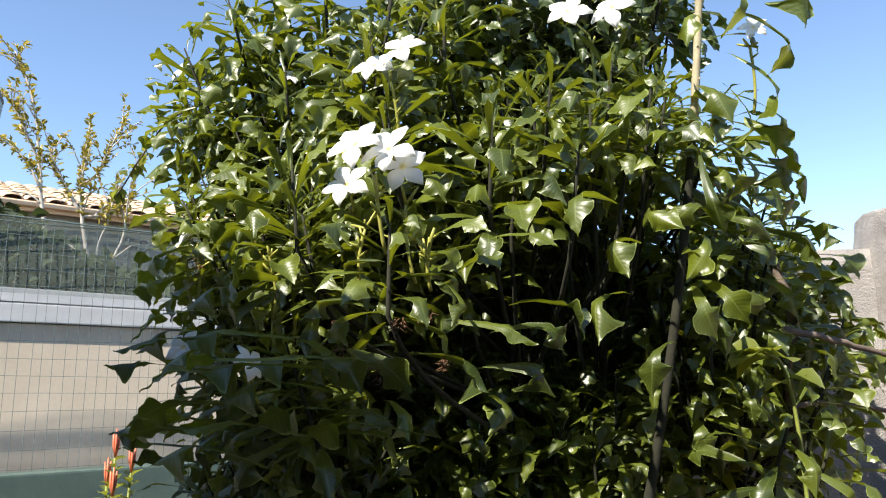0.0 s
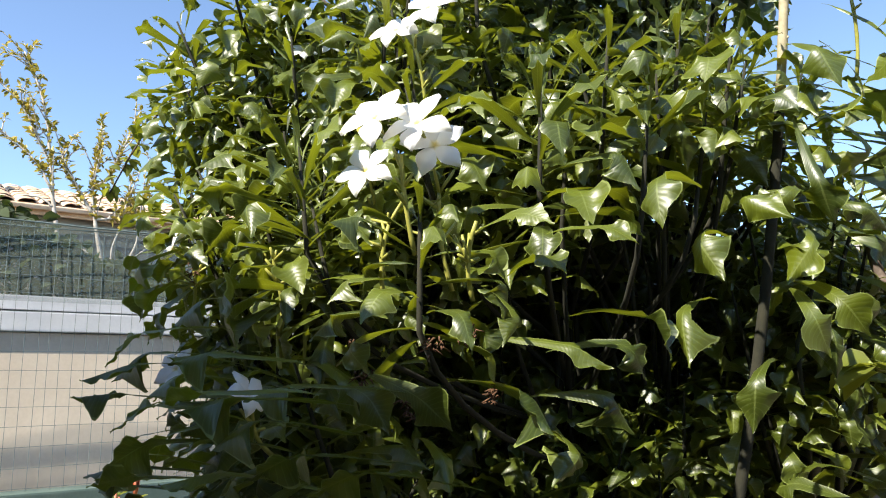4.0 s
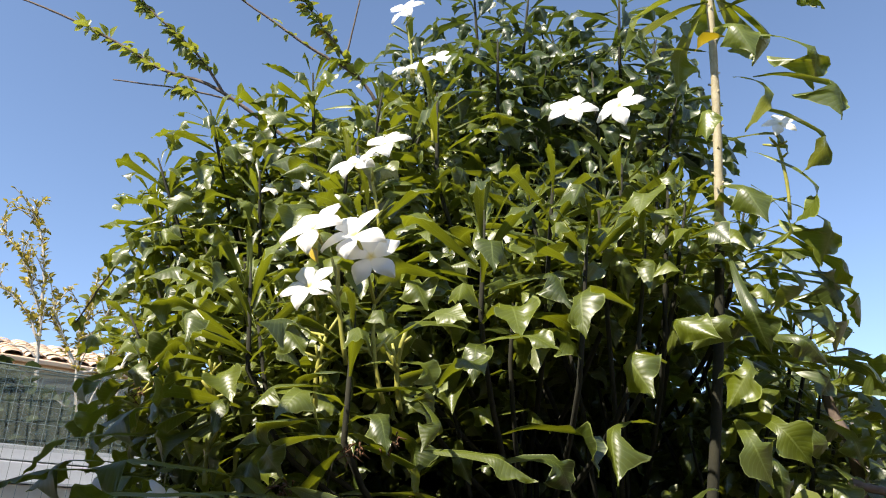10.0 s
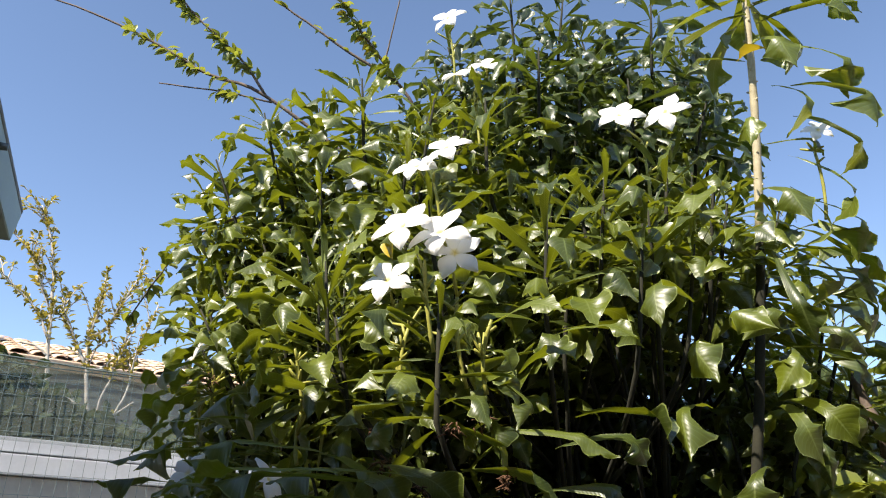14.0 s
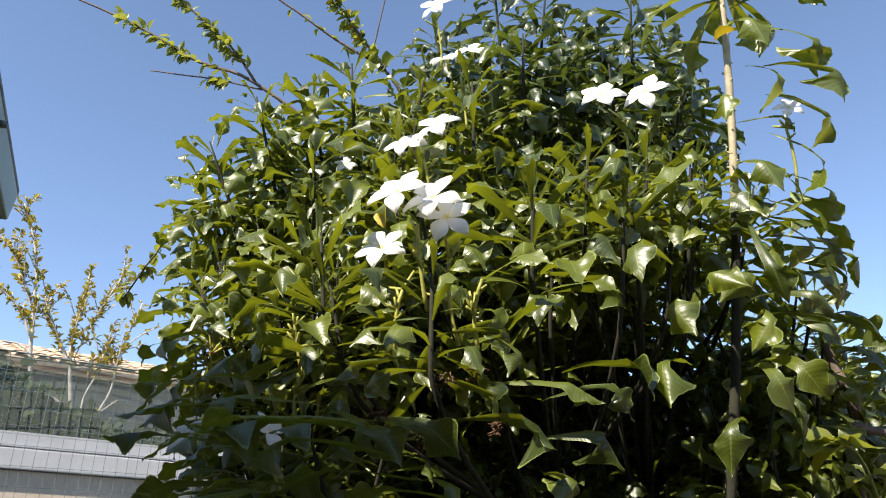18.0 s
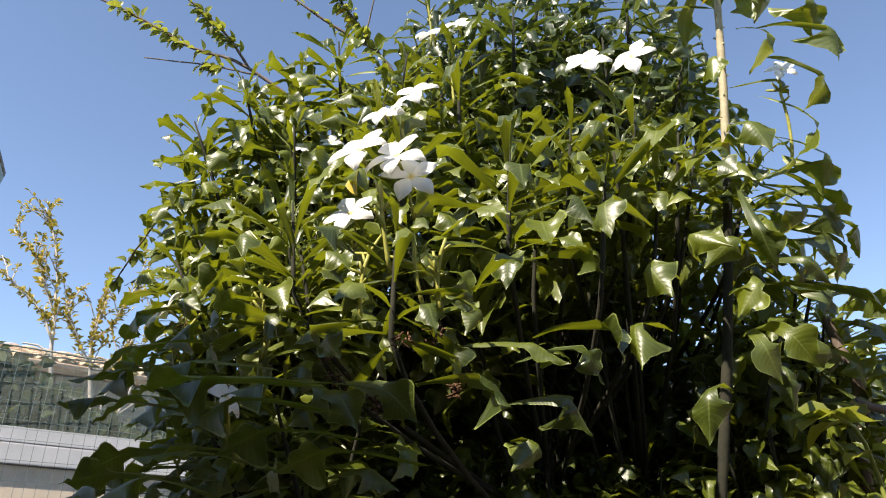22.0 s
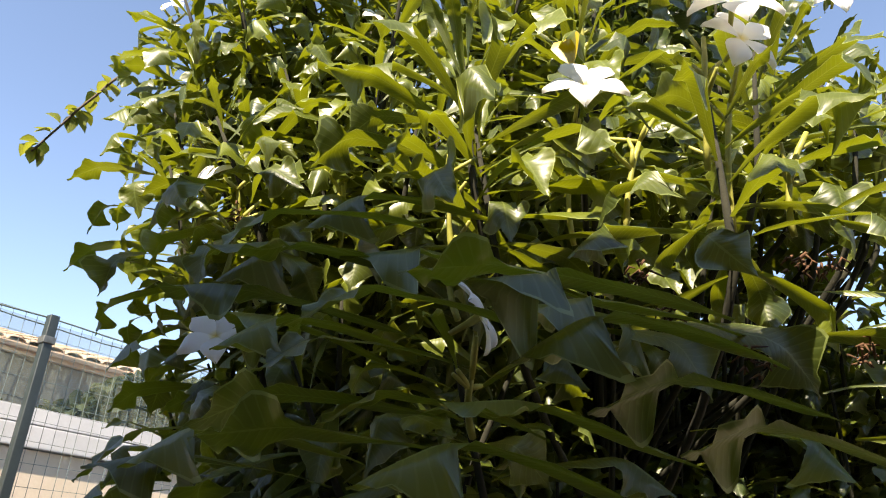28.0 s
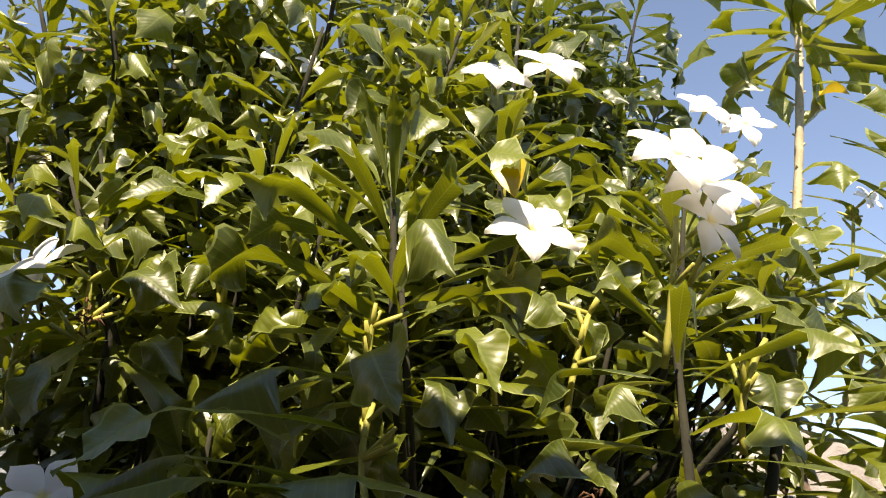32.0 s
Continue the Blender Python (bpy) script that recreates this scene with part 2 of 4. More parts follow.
# ---- plumeria pieces ----
PROFILE = ((0, 0.0028), (0.08, 0.0032), (0.16, 0.0052), (0.28, 0.0086), (0.42, 0.0118), (0.55, 0.0146), (0.65, 0.0168), (0.705, 0.0192), (0.738, 0.0238),
           (0.760, 0.0290), (0.782, 0.0306), (0.812, 0.0278), (0.842, 0.0222), (0.873, 0.0164), (0.905, 0.0110), (0.938, 0.0066), (0.97, 0.0032), (1.0, 0.0004))


def leaf_mesh(rng, bend, head=1.0, cup=0.5, wave=0.0032, length=0.235, strap=1.0):
    """A long strap that widens into a spade-shaped head, folded sharply over at its shoulders and drawn out to a point; bend: degrees by which it turns down."""
    bm = bmesh.new()
    uv = bm.loops.layers.uv.new("UVMap")
    rows, x, z, tilt, last = [], 0.0, 0.0, radians(rng.uniform(2, 14)), 0.0
    phase, sway = rng.uniform(0, 6.3), rng.uniform(-0.04, 0.04)
    lobes = (rng.uniform(-1.1, 1.3), rng.uniform(-1.1, 1.3))
    twist, flick = rng.uniform(-0.9, 0.9), rng.uniform(-2.2, 1.6)
    for u, w in PROFILE:
        step = (u - last) * length
        share = 0.40 if u < 0.69 else 5.4 if u < 0.81 else 0.35 if u < 0.92 else flick
        tilt -= radians(bend) * (u - last) * share
        x += math.cos(tilt) * step
        z += math.sin(tilt) * step
        last = u
        h = w * (head if u > 0.73 else strap * (0.5 + 0.5 * head))
        nx, nz = -math.sin(tilt), math.cos(tilt)
        turn = twist * max(0.0, u - 0.3)
        row = []
        for v in (-1.0, -0.82, -0.45, 0.0, 0.45, 0.82, 1.0):
            drop = cup * h * abs(v) ** 1.2 * (1.0 if u > 0.72 else 0.35) * rng.uniform(0.92, 1.08)
            if 0.73 < u < 0.89 and abs(v) > 0.7:
                drop += lobes[v > 0] * h * (abs(v) - 0.6) / 0.4
            ripple = wave * abs(v) ** 3 * math.sin(u * 55 + phase + (1.5 if v > 0 else 0)) * (1.0 if u > 0.15 else 0.2)
            lift, wide = ripple - drop + h * v * math.sin(turn), h * v * math.cos(turn)
            row.append(((x + nx * lift, wide + sway * u * u, z + nz * lift), u, (v + 1) / 2))
        rows.append(row)
    vs = [[bm.verts.new(p) for p, _, _ in row] for row in rows]
    for k in range(len(rows) - 1):
        for j in range(6):
            f = bm.faces.new((vs[k][j], vs[k + 1][j], vs[k + 1][j + 1], vs[k][j + 1]))
            for loop, (a, b) in zip(f.loops, ((k, j), (k + 1, j), (k + 1, j + 1), (k, j + 1))):
                loop[uv].uv = rows[a][b][1:]
    return mesh_of("leaf", bm, LEAF)


lr = random.Random(4)
YOUNG = [leaf_mesh(lr, lr.uniform(15, 60), 0.62, lr.uniform(-0.6, 0.6)) for _ in range(6)]
GROWN = [leaf_mesh(lr, lr.uniform(40, 110), lr.uniform(0.85, 1.08), lr.uniform(-0.3, 1.6)) for _ in range(16)]
OLD = [leaf_mesh(lr, lr.uniform(50, 125), lr.uniform(0.9, 1.15), lr.uniform(-0.3, 1.6)) for _ in range(16)]
LONG = [leaf_mesh(lr, lr.uniform(70, 125), lr.uniform(0.95, 1.2), lr.uniform(-0.2, 1.2), strap=0.62) for _ in range(12)]
STRAIGHT = [leaf_mesh(lr, lr.uniform(12, 55), lr.uniform(0.95, 1.15), lr.uniform(0.1, 0.9), strap=0.75) for _ in range(8)]

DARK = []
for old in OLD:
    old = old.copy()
    old.materials[0] = DARK_LEAF
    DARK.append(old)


def leaf_pose(at, out, up, size, roll):
    out = Vector(out).normalized()
    up = Vector(up)
    side = up.cross(out)
    side = side.normalized() if side.length > 0.05 else out.orthogonal().normalized()
    up = out.cross(side)
    m = Matrix((out, side, up)).transposed().to_4x4()
    return Matrix.Translation(at) @ m @ Matrix.Rotation(roll, 4, "X") @ Matrix.Diagonal((size, size, size, 1))


def joined_leaves(plant, name, items, mat, label=""):
    """Many leaves as one mesh: (mesh, pose) pairs."""
    cos, faces, uvs, base = [], [], [], 0
    cache = {}
    for me, pose_ in items:
        if me.name not in cache:
            co = np.empty(len(me.vertices) * 3)
            me.vertices.foreach_get("co", co)
            uv = np.empty(len(me.loops) * 2)
            me.uv_layers[0].data.foreach_get("uv", uv)
            cache[me.name] = (co.reshape(-1, 3), [tuple(p.vertices) for p in me.polygons], uv)
        co, fs, uv = cache[me.name]
        mm = np.array(pose_)
        cos.append(co @ mm[:3, :3].T + mm[:3, 3])
        faces += [tuple(v + base for v in f) for f in fs]
        uvs.append(uv)
        base += len(co)
    me = bpy.data.meshes.new(name)
    me.from_pydata(np.concatenate(cos).tolist(), [], faces)
    me.uv_layers.new(name="UVMap").data.foreach_set("uv", np.concatenate(uvs))
    me.polygons.foreach_set("use_smooth", [True] * len(faces))
    me.materials.append(mat)
    return tagged(part(name, me, None, plant, label), "", "", "", "stuff")


def rosette(plant, rng, tip, axis, n=18, size=1.0, depth=0.20, first=34, last=98, into=None, old=None):
    """Leaves in a spiral round the top of a stem: young ones upright in the middle, old ones arching out below."""
    tip, axis = Vector(tip), Vector(axis).normalized()
    a = axis.orthogonal().normalized()
    b = axis.cross(a)
    turn = rng.uniform(0, 6.3)
    for k in range(n):
        f = k / max(1, n - 1)
        ang = turn + k * 2.39996 + rng.uniform(-0.25, 0.25)
        open_ = radians(first + (last - first) * f ** 0.6 + rng.uniform(-9, 9))
        radial = a * math.cos(ang) + b * math.sin(ang)
        out = axis * math.cos(open_) + radial * math.sin(open_)
        at = tip - axis * (depth * f) + radial * 0.008
        s = size * (0.42 + 0.58 * min(1, f * 2.5)) * rng.uniform(0.85, 1.15)
        if ((at.x - 0.44) / 0.33) ** 2 + ((at.y - 1.78) / 0.40) ** 2 + ((at.z - 1.83) / 0.27) ** 2 < 1:
            continue        # the open hollow under the canopy
        me = rng.choice(old if old else YOUNG if f < 0.2 else GROWN if f < 0.6 else OLD)
        if into is None:
            part("leaf", me, None, plant, "", leaf_pose(at, out, axis, s, rng.uniform(-0.5, 0.5)))
        else:
            into.append((me, leaf_pose(at, out, axis, s, rng.uniform(-0.5, 0.5))))


def petal_mesh(rng):
    bm = bmesh.new()
    uv = bm.loops.layers.uv.new("UVMap")
    prof = ((0.0, 0.004), (0.12, 0.0062), (0.28, 0.0115), (0.44, 0.0158), (0.57, 0.0170), (0.71, 0.0142), (0.84, 0.0086), (0.93, 0.0042), (1.0, 0.0005))
    curl = rng.uniform(0.006, 0.016)
    vs = []
    for u, w in prof:
        vs.append([bm.verts.new((u * 0.051, w * v + 0.006 * u * u, 0.014 * math.sin(u * 1.7) - curl * u * u * u - 0.006 * v * v * u)) for v in (-1, -0.6, -0.2, 0.2, 0.6, 1)])
    for k in range(len(prof) - 1):
        for j in range(5):
            f = bm.faces.new((vs[k][j], vs[k + 1][j], vs[k + 1][j + 1], vs[k][j + 1]))
            for loop, (a, b) in zip(f.loops, ((k, j), (k + 1, j), (k + 1, j + 1), (k, j + 1))):
                loop[uv].uv = (prof[a][0], b / 5)
    return mesh_of("petal", bm, PETAL)


PETALS = [petal_mesh(lr) for _ in range(4)]


def flower(plant, rng, at, facing, size=1.0):
    """Five overlapping white petals round a small yellow throat, on a short pale tube."""
    facing = Vector(facing).normalized()
    side = facing.orthogonal().normalized()
    m = Matrix.Translation(at) @ Matrix((side, facing.cross(side), facing)).transposed().to_4x4() @ Matrix.Rotation(rng.uniform(0, 6.3), 4, "Z")
    bm = bmesh.new()
    tube(bm, [(0, 0, -0.028), (0, 0, -0.012), (0, 0, 0.0)], [0.0022, 0.003, 0.0045], 7)
    tubular = part("flower", bm, STALK, plant, "white five-petalled flower with a yellow throat", m)
    for k in range(5):
        part("petal", rng.choice(PETALS), None, tubular, "", m @ Matrix.Rotation(k * 2 * math.pi / 5, 4, "Z") @ Matrix.Rotation(rng.uniform(-0.2, 0.25), 4, "Y") @ Matrix.Diagonal((size, size, size, 1)))
    return tubular


def flower_stalk(plant, rng, foot, tip, stubs=5, thick=0.6):
    """A thick yellow-green branching stalk with knobbly stubs and closed buds."""
    bm = bmesh.new()
    pts = curve_points(foot, tip, (rng.uniform(-.01, .01), rng.uniform(-.01, .01), 0), 6)
    tube(bm, pts, [thick * r for r in (0.0055, 0.006, 0.005, 0.0055, 0.005, 0.0055, 0.004)], 7)
    for k in range(stubs):
        p = pts[rng.randint(3, 6)]
        d = Vector((rng.uniform(-1, 1), rng.uniform(-1, 0.5), rng.uniform(0.1, 1))).normalized() * rng.uniform(0.015, 0.045)
        tube(bm, [p, p + d * 0.5, p + d], [thick * 0.004, thick * 0.0045, thick * 0.003], 6)
    return part("flower_stalk", bm, STALK, plant)


def small_leaf_mesh(rng, length, width, bend=30):
    bm = bmesh.new()
    uv = bm.loops.layers.uv.new("UVMap")
    prof = ((0.0, 0.05), (0.12, 0.1), (0.32, 0.8), (0.55, 1.0), (0.8, 0.6), (1.0, 0.03))
    rows, x, z, tilt, last = [], 0.0, 0.0, radians(10), 0.0
    fold = rng.uniform(0.2, 0.7)
    for u, w in prof:
        tilt -= radians(bend) * (u - last)
        x += math.cos(tilt) * (u - last) * length
        z += math.sin(tilt) * (u - last) * length
        last = u
        rows.append([bm.verts.new((x, v * w * width / 2, z + fold * abs(v) * w * width / 2)) for v in (-1, 0, 1)])
    for k in range(len(prof) - 1):
        for j in range(2):
            f = bm.faces.new((rows[k][j], rows[k + 1][j], rows[k + 1][j + 1], rows[k][j + 1]))
            for loop, (a, b) in zip(f.loops, ((k, j), (k + 1, j), (k + 1, j + 1), (k, j + 1))):
                loop[uv].uv = (prof[a][0], b / 2)
    return bm

# ---- ground and walls ----
def structure(name, bm, mat, label, category, smooth=False):
    return tagged(new(name, mesh_of(name, bm, mat, smooth)), label, category, "", "structure")


bm = bmesh.new()
bmesh.ops.create_grid(bm, x_segments=60, y_segments=60, size=60)
for v in bm.verts:
    v.co.z = 0.02 * noise.noise(v.co * 0.8)
structure("ground", bm, GROUND, "bare brown earth ground round the bushes", "ground", True)

# the fence runs at 45 degrees: along = metres past the post towards the back, off = metres behind the fence line
ALONG, BEHIND = Vector((0.7071, 0.7071, 0)), Vector((-0.7071, 0.7071, 0))
POST = Vector((-1.545, 4.055, 0))
FRAME = Matrix((ALONG, BEHIND, (0, 0, 1))).transposed().to_4x4()
FENCE = Matrix.Translation(POST) @ FRAME


def wall_strip(name, x0, x1, y0, y1, z0, z1, mat, label, category, bevel=0.006):
    bm = bmesh.new()
    box(bm, ((x0 + x1) / 2, (y0 + y1) / 2, (z0 + z1) / 2), (x1 - x0, y1 - y0, z1 - z0), None, bevel)
    bmesh.ops.transform(bm, matrix=FENCE, verts=bm.verts)
    return structure(name, bm, mat, label, category)


wall_strip("wall_boundary", -6, 5, 0.30, 0.46, 0, 1.965, BEIGE, "sunlit beige plastered garden wall behind the wire fence", "wall")
wall_strip("wall_coping", -6, 5, 0.27, 0.49, 1.969, 2.065, COPING, "pale grey coping on the beige wall", "coping")
wall_strip("wall_upper_band", -6, 5, 0.29, 0.47, 2.075, 2.145, COPING, "pale grey band on top of the garden wall", "coping")
wall_strip("wall_base", -6, 5, -0.05, 0.10, 0, 1.25, GREEN_PAINT, "low green painted base wall under the fence", "wall", 0.01)

# wire fence on the green base
fence = thing("wire_fence", POST, "green welded wire fence with a shade net", "fence")
bm = bmesh.new()
rng = random.Random(11)
for k in range(-48, 56):
    x = k * 0.05 + rng.uniform(-0.002, 0.002)
    tube(bm, [(x, 0.004, 1.25), (x + rng.uniform(-.006, .006), 0.004, 1.8), (x, 0.004, 2.46)], 0.0013, 4, False)
for k in range(15):
    z = 1.27 + k * 0.0851
    tube(bm, [(x, 0.008 + 0.004 * math.sin(x * 3), z + 0.006 * math.sin(x * 2.1 + k)) for x in np.linspace(-2.4, 2.8, 14)], 0.0013, 4, False)
bmesh.ops.transform(bm, matrix=FENCE, verts=bm.verts)
part("wire_mesh", bm, WIRE, fence, "thin green welded wire mesh")
for x in (0.0, 2.5, -2.5):
    bm = bmesh.new()
    box(bm, (x, -0.025, 1.86), (0.04, 0.04, 1.22), None, 0.004)
    bmesh.ops.transform(bm, matrix=FENCE, verts=bm.verts)
    post = part("post", bm, POST_PAINT, fence)
    for z in (1.5, 2.36):
        bm = bmesh.new()
        box(bm, (x, -0.025, z), (0.052, 0.052, 0.03), None, 0.003)
        bmesh.ops.transform(bm, matrix=FENCE, verts=bm.verts)
        part("clamp", bm, BOLT, post)
bm = bmesh.new()
xs = np.linspace(-2.4, 2.8, 40)
tube(bm, [(x, -0.004, 2.462 - 0.010 * abs(math.sin(x * 1.9)) + rng.uniform(-.003, .003)) for x in xs], 0.004, 5, False)
tube(bm, [(x, 0.012, 2.445 - 0.014 * abs(math.sin(x * 2.3 + 1)) + rng.uniform(-.004, .004)) for x in xs], 0.003, 5, False)
bmesh.ops.transform(bm, matrix=FENCE, verts=bm.verts)
part("top_cable", bm, WIRE, fence)
bm = bmesh.new()
rows = [[bm.verts.new((x, 0.03 + 0.012 * math.sin(x * 4 + z * 3), z)) for x in xs] for z in (2.09, 2.2, 2.33, 2.455)]
for a, b in zip(rows, rows[1:]):
    for j in range(len(xs) - 1):
        bm.faces.new((a[j], a[j + 1], b[j + 1], b[j]))
bmesh.ops.transform(bm, matrix=FENCE, verts=bm.verts)
net = part("shade_net", bm, NET, fence, "thin grey-green shade net")

# neighbouring house with a tiled roof
house = thing("neighbour_house", FENCE @ Vector((0, 5.5, 0)), "grey plastered house with an orange clay tile roof", "house")
bm = bmesh.new()
box(bm, (-1.0, 5.9, 1.75), (15.0, 2.5, 3.50), None, 0.02)
bmesh.ops.transform(bm, matrix=FENCE, verts=bm.verts)
part("wall", bm, HOUSE, house)
bm = bmesh.new()
box(bm, (-1.0, 4.56, 3.49), (15.4, 0.04, 0.09), None, 0.008)
bmesh.ops.transform(bm, matrix=FENCE, verts=bm.verts)
part("fascia", bm, TILE, house)
roof = FENCE @ Matrix.Translation((-8.6, 4.5, 3.55)) @ Matrix.Rotation(radians(17), 4, "X")
bm = bmesh.new()
box(bm, (7.6, 1.25, -0.03), (15.4, 2.6, 0.05), None, 0.01)
bmesh.ops.transform(bm, matrix=roof, verts=bm.verts)
roof_deck = part("roof", bm, TILE, house)
tile_bm = bmesh.new()
ring = [(0.1 * math.cos(a), 0.045 * math.sin(a)) for a in np.linspace(math.pi, 0, 6)]
va = [tile_bm.verts.new((x, 0.0, z)) for x, z in ring]
vb = [tile_bm.verts.new((x * 0.9, 0.36, z * 0.9 - 0.012)) for x, z in ring]
vc = [tile_bm.verts.new((x * 0.86, 0.0, z * 0.78)) for x, z in ring]
for j in range(5):
    tile_bm.faces.new((va[j], va[j + 1], vb[j + 1], vb[j]))
    tile_bm.faces.new((vc[j], vc[j + 1], va[j + 1], va[j]))
gable_bm = bmesh.new()
tube(gable_bm, [FENCE @ Vector((-3.2, 5.5, 6.6)), FENCE @ Vector((-1.04, 5.5, 4.36)), FENCE @ Vector((-0.80, 5.5, 3.86))], [0.06, 0.05, 0.045], 6)
part("verge", gable_bm, RUST, house, "red-brown roof verge")
TILE_MESH = mesh_of("roof_tile", tile_bm, TILE)
for r in range(7):
    for c in range(42):
        part("roof_tile", TILE_MESH, None, roof_deck, "", roof @ Matrix.Translation((4.4 + c * 0.205 + rng.uniform(-.01, .01), 0.0 + r * 0.33, 0.0 + rng.uniform(0, .008))))

# rough stuccoed wall behind the bushes, stepping up to a rounded pier
bm = bmesh.new()
box(bm, (0.95, 3.06, 1.06), (2.9, 0.24, 2.12))
bmesh.ops.subdivide_edges(bm, edges=bm.edges, cuts=26, use_grid_fill=True)
for v in bm.verts:
    v.co += Vector((0, 1, 0.4)) * 0.02 * noise.noise(v.co * 5) + Vector((0, 0.5, 0.5)) * 0.012 * noise.noise(v.co * 17)
structure("wall_back", bm, STUCCO, "rough pale stucco wall dappled with leaf shadows", "wall", True)
bm = bmesh.new()
box(bm, (2.13, 2.98, 1.14), (1.4, 0.42, 2.30), None, 0.16)
bmesh.ops.subdivide_edges(bm, edges=[e for e in bm.edges if e.calc_length() > 0.1], cuts=12, use_grid_fill=True)
for v in bm.verts:
    v.co += Vector((0.6, 0.6, 0.8)) * 0.025 * noise.noise(v.co * 4) + Vector((0.4, 0.4, 0.4)) * 0.012 * noise.noise(v.co * 16)
structure("wall_pier", bm, STUCCO, "rough rounded pale stucco pier", "wall", True)

# carport roof overhead: green edge beam with a chamfered end, rusty purlins and a sheet
EDGE = Vector((0.48, -0.865, 0.11)).normalized()
INWARD = Vector((-0.865, -0.48, 0)).normalized()
ABOVE = INWARD.cross(EDGE)
TIP = Vector((-1.018, 1.76, 2.325)) - ABOVE * 0.09
K = 0.9
CARPORT = Matrix.Translation(TIP) @ Matrix((EDGE, INWARD, ABOVE)).transposed().to_4x4() @ Matrix.Scale(K, 4)
carport = thing("carport_roof", (TIP.x, TIP.y, 0), "carport roof with a sage green steel edge beam", "carport")


def carport_box(name, centre, size, mat, bevel=0.0, label="", parent=None):
    bm = bmesh.new()
    box(bm, centre, size, None, bevel)
    bmesh.ops.transform(bm, matrix=CARPORT, verts=bm.verts)
    return part(name, bm, mat, parent or carport, label)


bm = bmesh.new()
outline = ((0.0, 0.10), (0.035, 0.0), (5.2, 0.0), (5.2, 0.10))
fa = [bm.verts.new((x, 0.0, z)) for x, z in outline]
fb = [bm.verts.new((x, 0.055, z)) for x, z in outline]
bm.faces.new(fa), bm.faces.new(list(reversed(fb)))
for k in range(4):
    bm.faces.new((fa[k], fb[k], fb[(k + 1) % 4], fa[(k + 1) % 4]))
bmesh.ops.recalc_face_normals(bm, faces=bm.faces)
bmesh.ops.bevel(bm, geom=list(bm.edges), offset=0.003, segments=1, affect="EDGES")
bmesh.ops.transform(bm, matrix=CARPORT, verts=bm.verts)
beam = part("edge_beam", mesh_of("edge_beam", bm, BEAM_PAINT, False), None, carport, "sage green painted steel beam")
for k in range(6):
    bm = bmesh.new()
    bmesh.ops.create_cone(bm, cap_ends=True, segments=6, radius1=0.010, radius2=0.009, depth=0.016)
    bmesh.ops.transform(bm, matrix=CARPORT @ Matrix.Translation((0.36 + k * 0.8, -0.008, 0.06)) @ Matrix.Rotation(radians(90), 4, "X"), verts=bm.verts)
    part("bolt", bm, BOLT, beam)
for k in range(6):
    carport_box("purlin", (0.10 + k * 0.95, 1.70, 0.062), (0.05, 3.28, 0.07), RUST, 0.004)
carport_box("roof_sheet", (2.6, 1.68, 0.108), (5.2, 3.36, 0.012), SHEET, 0.0, "weathered roof sheet")
for x, y in ((0.6, 3.1), (4.9, 3.1), (4.9, 0.2)):
    top = CARPORT @ Vector((x, y, 0.03))
    bm = bmesh.new()
    box(bm, (top.x, top.y, top.z / 2), (0.07, 0.07, top.z), None, 0.006)
    part("column", bm, BEAM_PAINT, carport)

# unseen walls added to close the place behind and hold back low sky light
bm = bmesh.new()
foot = CARPORT @ Vector((2.6, 3.5, 0))
box(bm, (0, 0, 1.75), (5.6, 0.2, 3.5), Matrix.Translation((foot.x, foot.y, 0)) @ Matrix.Rotation(math.atan2(EDGE.y, EDGE.x), 4, "Z"), 0.01)
structure("added_wall_house", bm, BEIGE, "unseen plain beige wall added at the back of the carport", "wall")
bm = bmesh.new()
box(bm, (1.0, -2.6, 1.4), (5.4, 0.2, 2.8), None, 0.01)
structure("added_wall_south", bm, HOUSE, "unseen plain grey-brown wall added to block sky light", "wall")
bm = bmesh.new()
box(bm, (3.2, 0.3, 1.4), (0.2, 6.0, 2.8), None, 0.01)
structure("added_wall_east", bm, HOUSE, "unseen plain grey-brown wall added to block sky light", "wall")

# ---- plumeria bushes ----
def bush(place, label):
    return thing("plumeria_bush", place, label, "bush", "plumerias")


front = bush((0.22, 2.0, 0), "flowering plumeria bush with glossy spade-tipped leaves and white flowers")
low = bush((0.05, 1.95, 0), "low shaded plumeria shoots with dark drooping leaves")
left = bush((-0.30, 2.25, 0), "bushy plumeria with yellow-green sunlit leaves beside the fence")
low_left = bush((-0.42, 2.05, 0), "shaded plumeria with dark hanging leaves at the foot of the bushes")
right = bush((0.78, 2.15, 0), "tall open plumeria with a bare pale stem before the stucco wall")
middle = bush((0.45, 2.2, 0), "full green plumeria crowded between the flowering bushes")
top_left = bush((-0.2, 2.2, 0), "rounded plumeria crown of many small drooping leaves")
mid_left = bush((-0.36, 2.15, 0), "dense plumeria with drooping yellow-green leaves")
back_right = bush((0.55, 2.6, 0), "tall dark green plumeria before the open sky")
low_right = bush((0.6, 2.1, 0), "low shaded plumeria shoots before the stucco wall")
back = bush((0.2, 2.5, 0), "tall dark green plumeria rising behind the flowering one")


